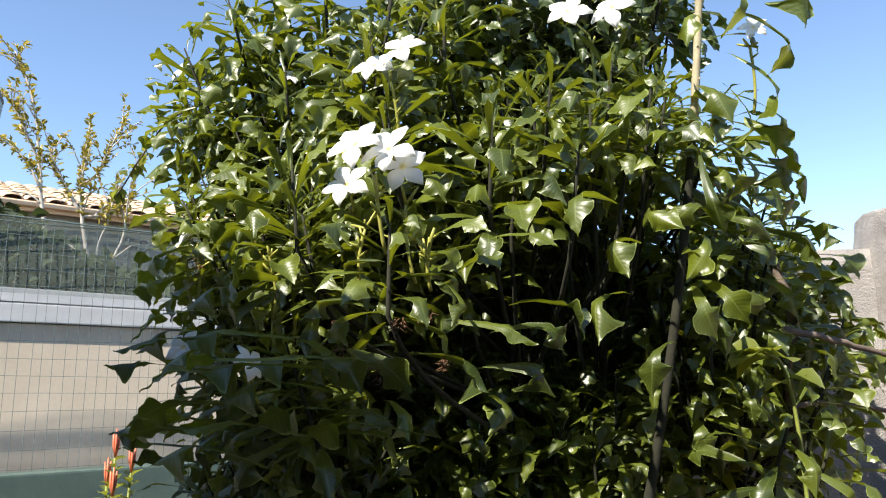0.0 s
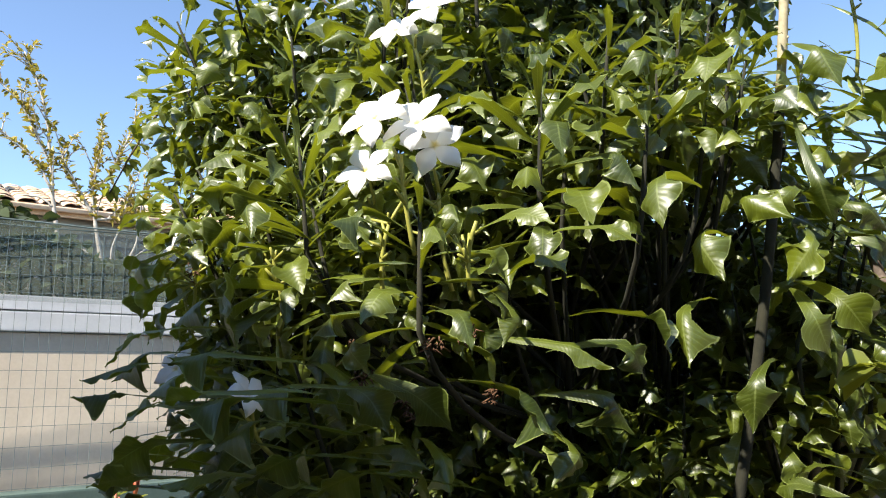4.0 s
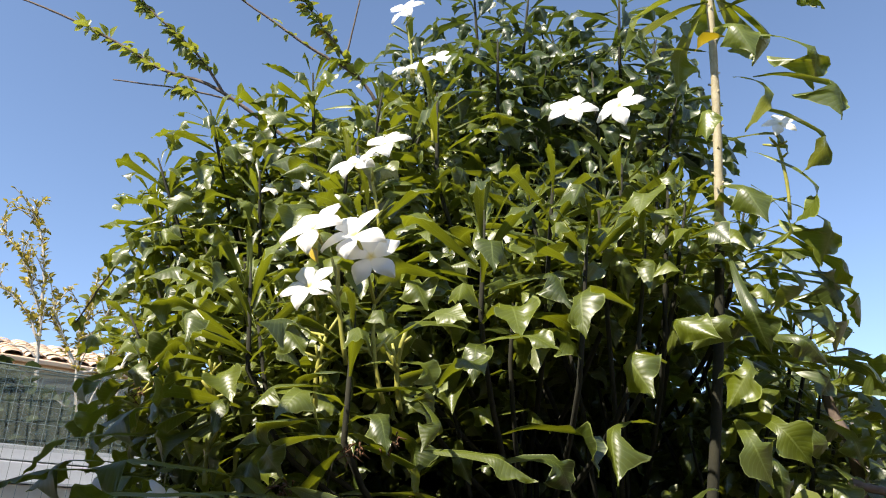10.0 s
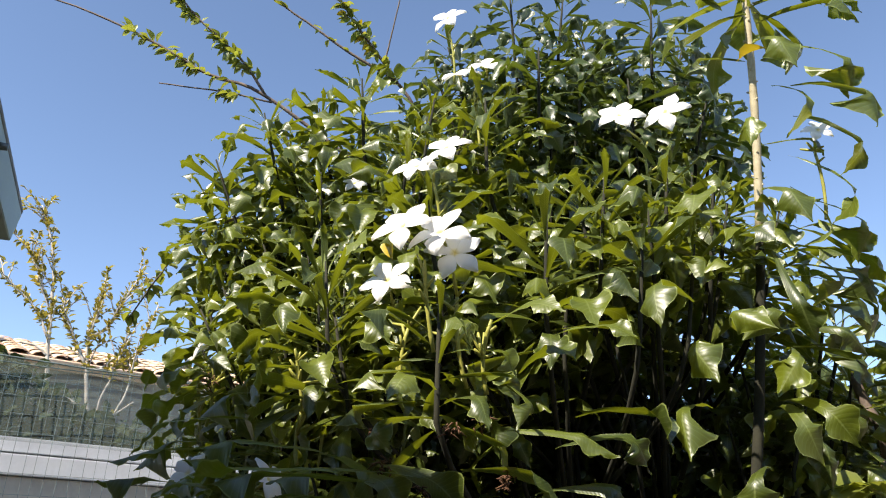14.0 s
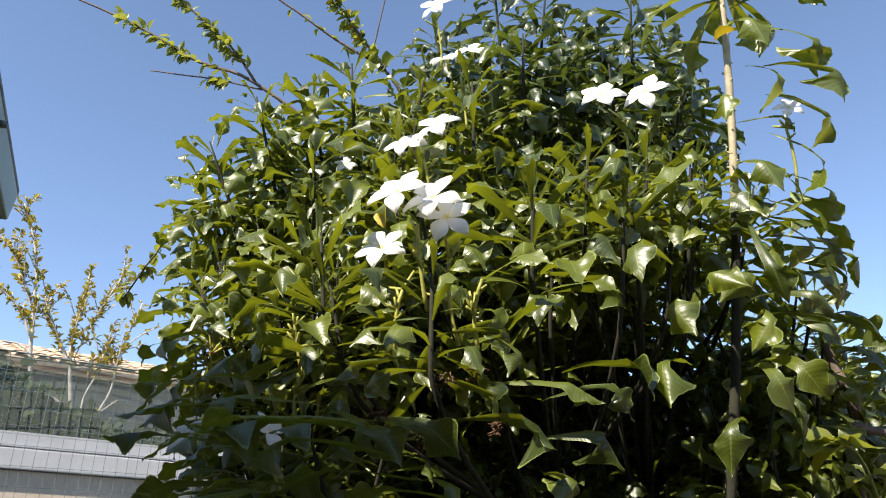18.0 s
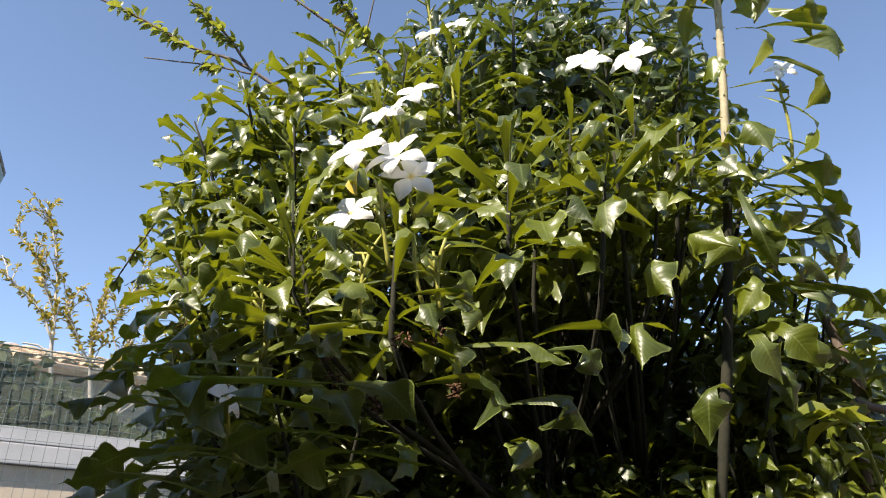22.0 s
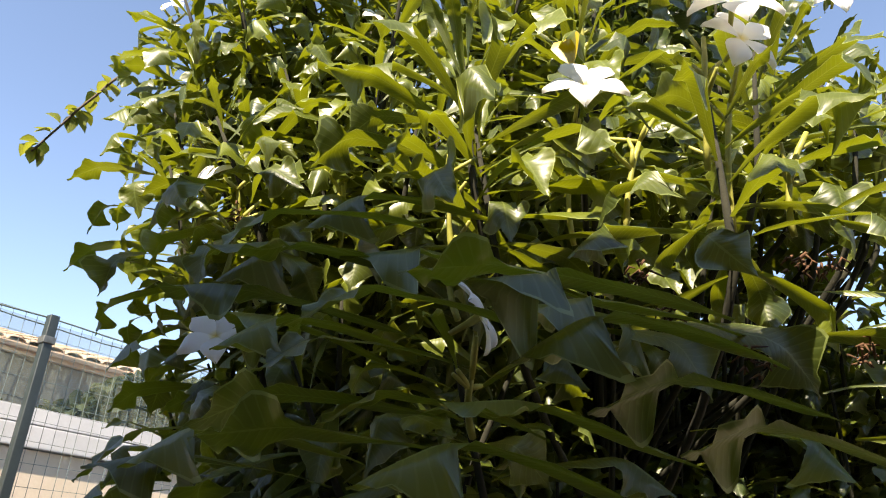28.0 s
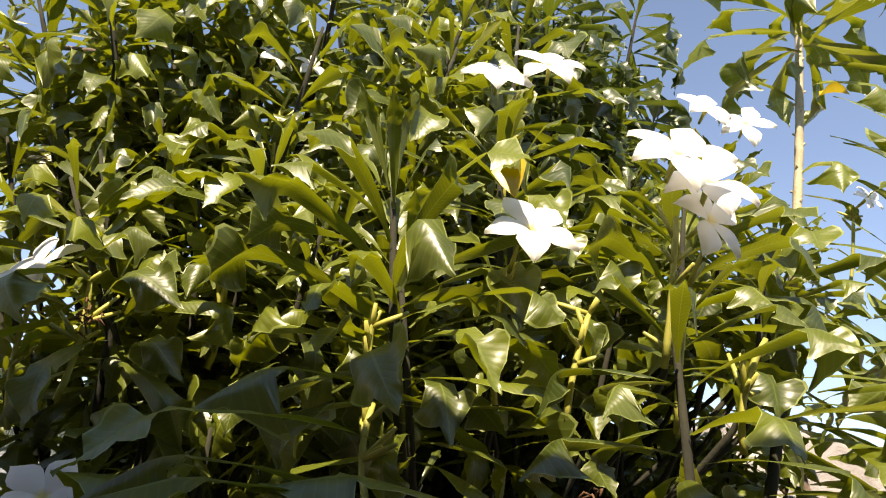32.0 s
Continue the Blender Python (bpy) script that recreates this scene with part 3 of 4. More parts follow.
def shoot(plant, rng, tip, lean=(0, 0), n=18, size=1.0, depth=0.2, first=34, last=98, mat=STEM, into=None, old=None):
    """A stem that bends up out of the plant's middle to a tip, with its rosette."""
    tip = Vector(tip)
    axis = Vector((lean[0], lean[1], 1)).normalized()
    fork = plant.location.lerp(tip, 0.1)
    fork.y += 0.22
    fork.z = max(0.4, tip.z - rng.uniform(0.38, 0.6))
    below = tip - axis * 0.17
    bm = bmesh.new()
    pts = [tip + axis * 0.01, tip - axis * 0.06, tip - axis * 0.12, below] + curve_points(below, fork, Vector((below.x - fork.x, below.y - fork.y, 0)) * 0.2, 5)[1:]
    foot = plant.location + Vector((rng.uniform(-.08, .08), rng.uniform(-.08, .08), 0.0))
    pts += curve_points(fork, foot, (0, 0, 0), 2)[1:]
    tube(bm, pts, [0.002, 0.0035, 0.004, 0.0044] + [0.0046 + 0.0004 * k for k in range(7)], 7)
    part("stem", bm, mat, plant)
    rosette(plant, rng, tip, axis, n, size, depth, first, last, into, old)


def crown(plant, seed, centre, radii, count, n, size, face=(-0.2, -1.0), lean=0.35, inner=9, up=0.55, zmin=-0.8, old=None):
    """Shoots spread evenly over the outer shell of an egg-shaped crown, on the side that stands free, and darker ones inside."""
    rng = random.Random(seed)
    centre, made, tries, deep = Vector(centre), [], 0, []
    while len(made) < count + inner and tries < 6000:
        tries += 1
        d = Vector((rng.gauss(0, 1), rng.gauss(0, 1), rng.gauss(0, 0.9))).normalized()
        inside = len(made) >= count
        if not inside and (d.x * face[0] + d.y * face[1] + up * d.z < -0.1 or d.z < zmin):
            continue
        k = rng.uniform(0.25, 0.62) if inside else rng.uniform(0.75, 1.0)
        p = centre + Vector((d.x * radii[0], d.y * radii[1], d.z * radii[2])) * k
        if any((p - q).length < 0.11 for q in made):
            continue
        if 0.86 * (p.x + 0.5) - 0.5 * (p.y - 0.83) < 0 and p.y < 1.5:
            continue
        made.append(p)
        shoot(plant, rng, p, (d.x * lean, d.y * lean), n + rng.randint(3, 8), size * rng.uniform(0.85, 1.1), rng.uniform(0.16, 0.28), 48 if old else 34, 106 if old else 98, into=deep if inside else None, old=old)
    if deep:
        joined_leaves(plant, "inner_leaves", deep, INNER_LEAF, "dark inner leaves")


kr = random.Random(21)
# the flowering shoots
shoot(front, kr, (0.03, 1.40, 1.93), (0.0, 0.05), 24, 0.62, 0.18)
shoot(front, kr, (0.195, 1.55, 2.15), (0.05, -0.1), 30, 0.84, 0.24, 14, 96)
shoot(front, kr, (-0.03, 1.64, 2.22), (-0.1, -0.1), 24, 0.8, 0.22)
shoot(front, kr, (0.07, 1.78, 2.56), (0.0, -0.1), 25, 0.8, 0.25)
shoot(front, kr, (0.44, 1.72, 2.32), (0.1, -0.1), 24, 0.8, 0.22)
shoot(front, kr, (-0.18, 1.56, 1.98), (-0.2, -0.1), 24, 0.68, 0.2)
shoot(low, kr, (-0.20, 1.56, 1.72), (-0.3, -0.2), 20, 0.8)
shoot(low_left, kr, (-0.36, 1.66, 1.70), (-0.5, -0.2), 20, 0.8)
shoot(low_left, kr, (-0.36, 1.70, 1.48), (-0.5, -0.2), 20, 0.8)
for tip in ((-0.55, 1.95, 2.44), (-0.60, 1.97, 2.33), (-0.63, 1.94, 2.19), (-0.61, 1.91, 2.07), (-0.39, 1.95, 2.53), (-0.46, 1.95, 2.42), (-0.45, 1.85, 2.25)):
    shoot(left, kr, tip, (-0.35, -0.15), 24, 0.68, 0.2)
for tip in ((-0.51, 1.72, 2.05), (-0.49, 1.91, 1.94), (-0.50, 1.89, 1.83), (-0.45, 1.77, 1.95)):
    shoot(mid_left, kr, tip, (-0.5, -0.2), 24, 0.7, 0.2)
shoot(front, kr, (-0.105, 1.79, 2.46), (-0.1, -0.1), 26, 0.85, 0.22, 14)
shoot(front, kr, (-0.20, 1.55, 2.07), (-0.1, 0.0), 34, 0.80, 0.24, 12, 92)
shoot(front, kr, (0.31, 1.66, 2.27), (0.1, -0.15), 28, 0.78, 0.24)
shoot(front, kr, (0.55, 1.74, 2.24), (0.2, -0.15), 26, 0.76, 0.24)
shoot(front, kr, (0.36, 1.58, 2.12), (0.1, -0.15), 24, 0.72, 0.14)
shoot(front, kr, (0.46, 1.66, 2.12), (0.15, -0.15), 24, 0.72, 0.14)
crown(front, 3, (0.18, 1.92, 2.04), (0.38, 0.44, 0.42), 2, 22, 0.76, inner=4, zmin=0.1)
crown(low, 13, (0.12, 2.24, 1.50), (0.56, 0.46, 0.56), 0, 21, 0.8, inner=58)
crown(left, 5, (-0.32, 2.08, 2.30), (0.40, 0.46, 0.48), 17, 24, 0.72, (-0.6, -0.9), 0.5, 8)
crown(top_left, 6, (-0.22, 2.02, 2.32), (0.40, 0.40, 0.42), 14, 23, 0.70, (-0.3, -1.0), 0.5, 3, 0.9, 0.0)
crown(mid_left, 25, (-0.28, 2.03, 1.92), (0.36, 0.46, 0.36), 10, 21, 0.70, (-0.6, -0.9), 0.6, 8, 0.2)
crown(low_left, 15, (-0.30, 2.04, 1.52), (0.34, 0.40, 0.38), 12, 19, 0.78, (-0.6, -0.9), 0.6, 26)
crown(right, 7, (0.68, 2.12, 1.98), (0.36, 0.32, 0.42), 0, 21, 0.76, (0.1, -1.0), 0.35, 16)
for tip in ((0.80, 1.95, 2.06), (0.86, 2.02, 1.84), (0.70, 1.92, 1.92), (0.93, 2.02, 1.70), (0.80, 1.86, 1.62), (0.90, 1.98, 1.52), (1.02, 2.16, 1.80)):
    shoot(right, kr, tip, (0.3, -0.2), 20, 0.76)
crown(middle, 17, (0.42, 2.03, 2.14), (0.38, 0.40, 0.42), 13, 23, 0.72, (0.1, -1.0), 0.35, 10, zmin=0.15)
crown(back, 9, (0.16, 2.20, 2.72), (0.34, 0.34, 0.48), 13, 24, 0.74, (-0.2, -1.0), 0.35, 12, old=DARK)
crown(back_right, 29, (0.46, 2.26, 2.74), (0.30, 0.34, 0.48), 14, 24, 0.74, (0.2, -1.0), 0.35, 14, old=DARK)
crown(back, 41, (0.08, 2.45, 2.08), (0.80, 0.24, 0.70), 0, 24, 1.0, inner=70)
crown(back_right, 43, (0.84, 2.50, 1.90), (0.42, 0.20, 0.56), 0, 24, 0.95, inner=34)
crown(low_right, 33, (0.44, 2.26, 1.50), (0.44, 0.40, 0.56), 0, 21, 0.8, (0.1, -1.0), 0.35, 44)


def reach(plant, rng, foot, head, roll=0.0, meshes=None):
    """A long leaf from a place on the stem, its head at the given place."""
    foot, head = Vector(foot), Vector(head)
    way = head - foot
    size = max(0.5, min(0.95, way.length / 0.19))
    m = leaf_pose((0, 0, 0), way + Vector((0, 0, 0.12 * way.length)), (0, 0, 1), size, roll + rng.uniform(-.25, .25))
    m.translation = head - m.to_3x3() @ Vector((0.188, 0, -0.018))
    part("leaf", rng.choice(meshes or GROWN), None, plant, "", m)


hg = random.Random(77)
for head in ((0.184, 1.24, 1.863), (0.21, 1.3, 1.826), (0.184, 1.32, 1.77), (0.311, 1.39, 1.736), (0.241, 1.36, 1.717), (0.179, 1.3, 1.672), (0.287, 1.4, 1.677), (0.057, 1.35, 1.673), (0.083, 1.36, 1.607), (-0.017, 1.38, 1.673), (-0.043, 1.4, 1.703), (0.238, 1.36, 1.605), (0.341, 1.4, 1.788), (0.291, 1.35, 1.868)):
    reach(front, hg, Vector(head) + Vector((hg.uniform(-0.13, -0.06), hg.uniform(0.06, 0.12), hg.uniform(0.0, 0.05))), head, hg.uniform(-1.0, 1.0))
for head in ((0.332, 1.34, 1.945), (0.39, 1.44, 1.89), (0.451, 1.48, 1.935), (0.567, 1.551, 1.964), (0.575, 1.55, 1.909), (0.683, 1.62, 1.95), (0.606, 1.55, 1.819), (0.554, 1.52, 1.805), (0.462, 1.45, 1.698), (0.605, 1.6, 1.762), (0.78, 1.72, 2.047), (0.768, 1.72, 1.934), (0.729, 1.68, 1.79), (0.781, 1.7, 2.085), (0.861, 1.78, 2.076), (0.857, 1.8, 1.945), (0.339, 1.42, 1.791)):
    reach(right, hg, Vector(head).lerp(Vector((0.60, 1.78, head[2] + 0.04)), 0.75) + Vector((0, 0.03, 0.02)), head, hg.uniform(-1.0, 1.0), LONG)
# shaded leaves standing out beside the fence
for head in ((-0.405, 1.39, 1.755), (-0.395, 1.40, 1.712), (-0.415, 1.38, 1.648), (-0.39, 1.42, 1.60), (-0.528, 1.6, 1.600), (-0.497, 1.58, 1.523), (-0.475, 1.58, 1.497), (-0.33, 1.44, 1.79), (-0.28, 1.38, 1.735), (-0.475, 1.5, 1.575), (-0.448, 1.46, 1.575), (-0.368, 1.36, 1.564), (-0.387, 1.38, 1.706), (-0.323, 1.3, 1.666), (-0.267, 1.25, 1.541), (-0.15, 1.34, 1.69), (-0.41, 1.61, 1.725), (-0.40, 1.50, 1.69), (-0.36, 1.46, 1.67), (-0.24, 1.29, 1.67), (-0.20, 1.27, 1.655), (-0.17, 1.26, 1.63), (-0.30, 1.40, 1.62), (-0.12, 1.28, 1.60), (-0.22, 1.30, 1.58), (-0.05, 1.30, 1.58)):
    reach(low_left, hg, Vector(head) + Vector((0.17, 0.03, hg.uniform(-0.02, 0.03))), head, 0.0, STRAIGHT)

# the tall pale stem, scarred by shed leaves
rng = random.Random(31)
bm = bmesh.new()
line = curve_points((0.640, 1.67, 2.78), (0.40, 2.05, 0.95), (0.05, -0.05, 0), 40)
tube(bm, line[:14], [(0.0066 + 0.00015 * k) * (1.09 if k % 2 else 0.97) for k in range(14)], 9)
part("stem", bm, PALE_STEM, right, "bare pale tan stem")
# lower length: older wood, with the shade under the leaves put into its colour
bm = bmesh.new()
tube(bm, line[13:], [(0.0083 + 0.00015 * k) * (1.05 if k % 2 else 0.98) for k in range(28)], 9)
part("stem", bm, STEM, right, "older grey-brown stem, coloured darker for leaf shade")
for k in range(22):
    p = line[2 + k // 2].lerp(line[3 + k // 2], 0.5 * (k % 2))
    a = k * 2.4
    bm = bmesh.new()
    tube(bm, [p, p + Vector((math.cos(a), math.sin(a), 0.5)) * 0.012], [0.0035, 0.002], 5)
    part("leaf_scar", bm, PALE_STEM, right)
rosette(right, rng, (0.640, 1.67, 2.82), (0, 0, 1), 28, 0.95, 0.16, 14, 96)
for k, head in ((2, (0.80, 1.62, 2.70)), (3, (0.79, 1.57, 2.60)), (3, (0.56, 1.66, 2.58)), (4, (0.785, 1.56, 2.455)), (4, (0.62, 1.53, 2.46)), (5, (0.52, 1.72, 2.60)), (6, (0.70, 1.53, 2.35)), (6, (0.81, 1.56, 2.385)),
                (7, (0.78, 1.58, 2.275)), (8, (0.56, 1.58, 2.36)), (9, (0.775, 1.60, 2.20)), (9, (0.74, 1.70, 2.36)), (10, (0.72, 1.60, 2.11)), (11, (0.78, 1.62, 2.15)), (11, (0.60, 1.56, 2.16)),
                (12, (0.575, 1.55, 1.96)), (12, (0.84, 1.78, 2.13)), (13, (0.82, 1.75, 2.11)), (13, (0.73, 1.64, 2.03)), (14, (0.86, 1.82, 2.05))):
    reach(right, rng, line[k], head, rng.uniform(-.3, .3), LONG)

# flowers and their stalks
fr = random.Random(41)
def cluster(at, facing, n, plant, spread=0.05, size=1.0, stalk=0.17):
    """A flower stalk with n open flowers side by side at its top."""
    at = Vector(at)
    flower_stalk(plant, fr, at + Vector((0.01, 0.07, -stalk)), at + Vector((0, 0.03, -0.04)))
    for k in range(n):
        off = Vector((spread * (2 * k - n + 1) * 0.75, fr.uniform(-.02, .02), fr.uniform(-.02, .02) + 0.012 * k))
        flower(plant, fr, at + off, Vector(facing) + Vector((fr.uniform(-.25, .25), 0, fr.uniform(-.15, .15))), size)


cluster((0.012, 1.335, 2.035), (-0.2, -0.75, 0.65), 2, front, 0.034)
cluster((-0.020, 1.593, 2.310), (-0.2, -0.85, 0.5), 2, front, 0.042)
cluster((0.04, 1.787, 2.657), (-0.2, -0.6, 0.7), 2, front, 0.04)
cluster((0.395, 1.669, 2.420), (-0.1, -0.9, 0.35), 2, front, 0.06)
cluster((-0.069, 1.50, 2.02), (-0.3, -0.75, 0.55), 1, front)
cluster((0.056, 1.375, 1.990), (0.3, -0.85, 0.2), 1, front, 0.05, 0.9)
cluster((-0.450, 1.66, 1.705), (-0.1, -0.9, 0.2), 1, low_left, 0.05, 0.85, 0.08)
cluster((-0.204, 1.385, 1.680), (0.85, -0.3, 0.4), 1, low, 0.05, 0.7, 0.08)
cluster((-0.52, 1.74, 1.968), (-0.7, -0.5, 0.6), 1, mid_left)
cluster((-0.59, 2.00, 2.228), (-0.2, -0.8, 0.5), 1, left, 0.05, 0.6)
cluster((-0.71, 2.03, 2.53), (-0.2, -0.8, 0.5), 1, left, 0.05, 0.7)
cluster((-0.282, 1.859, 2.395), (0.1, -0.8, 0.5), 2, left, 0.04, 0.6)
cluster((-0.032, 1.856, 2.90), (-0.3, -0.8, 0.5), 1, back)
cluster((0.715, 1.66, 2.37), (0.1, -0.8, 0.3), 1, right, 0.05, 0.6)

# flower stalks that have shed their flowers
for plant, foot, tip in ((front, (-0.038, 1.47, 1.82), (-0.025, 1.45, 1.92)), (mid_left, (-0.467, 1.72, 1.82), (-0.465, 1.70, 1.94)), (front, (-0.207, 1.53, 1.80), (-0.221, 1.50, 1.90)),
                         (low, (-0.203, 1.50, 1.72), (-0.205, 1.52, 1.82)), (front, (0.10, 1.40, 1.80), (0.11, 1.37, 1.90)), (mid_left, (-0.33, 1.74, 1.88), (-0.34, 1.71, 1.97))):
    flower_stalk(plant, fr, Vector(foot), Vector(tip), 7, 0.6)

# ---- small-leaved shrubs ----
def along(pts, f):
    """The place and direction at the share f of a line of points."""
    k = min(int(f * (len(pts) - 1)), len(pts) - 2)
    a, b = Vector(pts[k]), Vector(pts[k + 1])
    return a.lerp(b, f * (len(pts) - 1) - k), (b - a).normalized()


def smooth_line(pts, rng, jitter=0.0, per=5):
    """A soft curve through points."""
    p = [Vector(q) for q in pts]
    p = [p[0] * 2 - p[1]] + p + [p[-1] * 2 - p[-2]]
    out = []
    for k in range(1, len(p) - 2):
        for j in range(per):
            t = j / per
            out.append(0.5 * (2 * p[k] + (p[k + 1] - p[k - 1]) * t + (2 * p[k - 1] - 5 * p[k] + 4 * p[k + 1] - p[k + 2]) * t * t + (3 * p[k] - p[k - 1] - 3 * p[k + 1] + p[k + 2]) * t ** 3)
                       + Vector((rng.uniform(-1, 1), rng.uniform(-1, 1), rng.uniform(-1, 1))) * jitter)
    return out + [p[-2]]


def branch(plant, rng, pts, r0, r1, mat, name="branch"):
    line = smooth_line(pts, rng, r1 * 0.6)
    bm = bmesh.new()
    tube(bm, line, [r0 + (r1 - r0) * k / (len(line) - 1) for k in range(len(line))], 6)
    part(name, bm, mat, plant)
    return line


def leafy(rng, line, count, lo, hi, meshes, size, droop=0.0):
    """Leaf poses scattered along a branch, pointing on and outwards."""
    out = []
    for _ in range(count):
        at, d = along(line, lo + (hi - lo) * rng.random())
        side = Vector((rng.uniform(-1, 1), rng.uniform(-1, 1), rng.uniform(-1, 1) - droop))
        out.append((rng.choice(meshes), leaf_pose(at, d * 0.7 + side.normalized() * 0.8, (rng.uniform(-.4, .4), rng.uniform(-.4, .4), 1), size * rng.uniform(0.7, 1.2), rng.uniform(-.6, .6))))
    return out


sr = random.Random(51)
TWIG_LEAVES = [mesh_of("leaf", small_leaf_mesh(sr, 0.055, 0.024, sr.uniform(10, 60)), TWIG_LEAF) for _ in range(6)]
GOLD_LEAVES = [mesh_of("leaf", small_leaf_mesh(sr, 0.05, 0.022, sr.uniform(10, 60)), YELLOW_LEAF) for _ in range(2)]
twigs = thing("small_leaved_shrub", (-0.25, 2.45, 0), "thin brown shrub branches with clustered small green leaves", "shrub")
T_ROOT = ((-0.25, 2.45, 0.0), (-0.28, 2.42, 1.2), (-0.30, 2.35, 2.2), (-0.33, 2.28, 2.55))
branch(twigs, sr, T_ROOT, 0.016, 0.010, BARK, "trunk")
for pts, r, spots in (
        (((-0.32, 2.23, 2.66), (-0.61, 2.09, 2.86), (-0.78, 2.04, 2.92), (-0.95, 1.97, 3.01), (-1.15, 1.90, 3.09), (-1.43, 1.81, 3.17)), 0.006, ((34, 0.42, 0.66, TWIG_LEAVES), (8, 0.3, 0.45, TWIG_LEAVES))),
        (((-0.61, 2.09, 2.86), (-0.66, 2.05, 2.94), (-0.72, 2.01, 3.00), (-0.81, 1.95, 3.08), (-0.91, 1.87, 3.23)), 0.005, ((70, 0.1, 0.95, TWIG_LEAVES),)),
        (((-0.12, 2.24, 2.70), (-0.21, 2.14, 2.89), (-0.36, 2.07, 2.98), (-0.51, 2.00, 3.08), (-0.71, 1.91, 3.20)), 0.006, ((14, 0.2, 0.95, TWIG_LEAVES),)),
        (((-0.22, 2.13, 2.90), (-0.29, 2.08, 3.00), (-0.35, 2.03, 3.08), (-0.44, 1.94, 3.23)), 0.005, ((62, 0.0, 0.95, TWIG_LEAVES), (6, 0.2, 0.8, GOLD_LEAVES))),
        (((-0.26, 2.11, 2.94), (-0.23, 2.07, 3.04), (-0.17, 1.99, 3.23)), 0.003, ()),
        (((-0.59, 2.10, 2.84), (-0.73, 2.07, 2.87), (-0.92, 2.03, 2.89)), 0.003, ((16, 0.35, 0.6, TWIG_LEAVES),))):
    line = branch(twigs, sr, pts, r, 0.002, BARK)
    for n, lo, hi, meshes in spots:
        for me, m in leafy(sr, line, int(n * 1.5), lo, hi, meshes, 0.74, 0.4):
            part("leaf", me, None, twigs, "", m)

# the twig that sticks out beside the bushes
spray = thing("leafy_twig", (-0.45, 2.15, 0), "green shrub twig with rounded small leaves beside the plumeria", "shrub")
ROUND_LEAVES = [mesh_of("leaf", small_leaf_mesh(sr, 0.045, 0.030, sr.uniform(0, 40)), TWIG_LEAF) for _ in range(4)]
line = branch(spray, sr, ((-0.45, 2.15, 0.0), (-0.40, 2.10, 1.8), (-0.50, 2.00, 2.36), (-0.68, 2.00, 2.38), (-0.78, 2.02, 2.30), (-0.92, 2.10, 2.17)), 0.006, 0.002, BARK)
for me, m in leafy(sr, line, 46, 0.56, 1.0, ROUND_LEAVES, 0.85):
    part("leaf", me, None, spray, "", m)

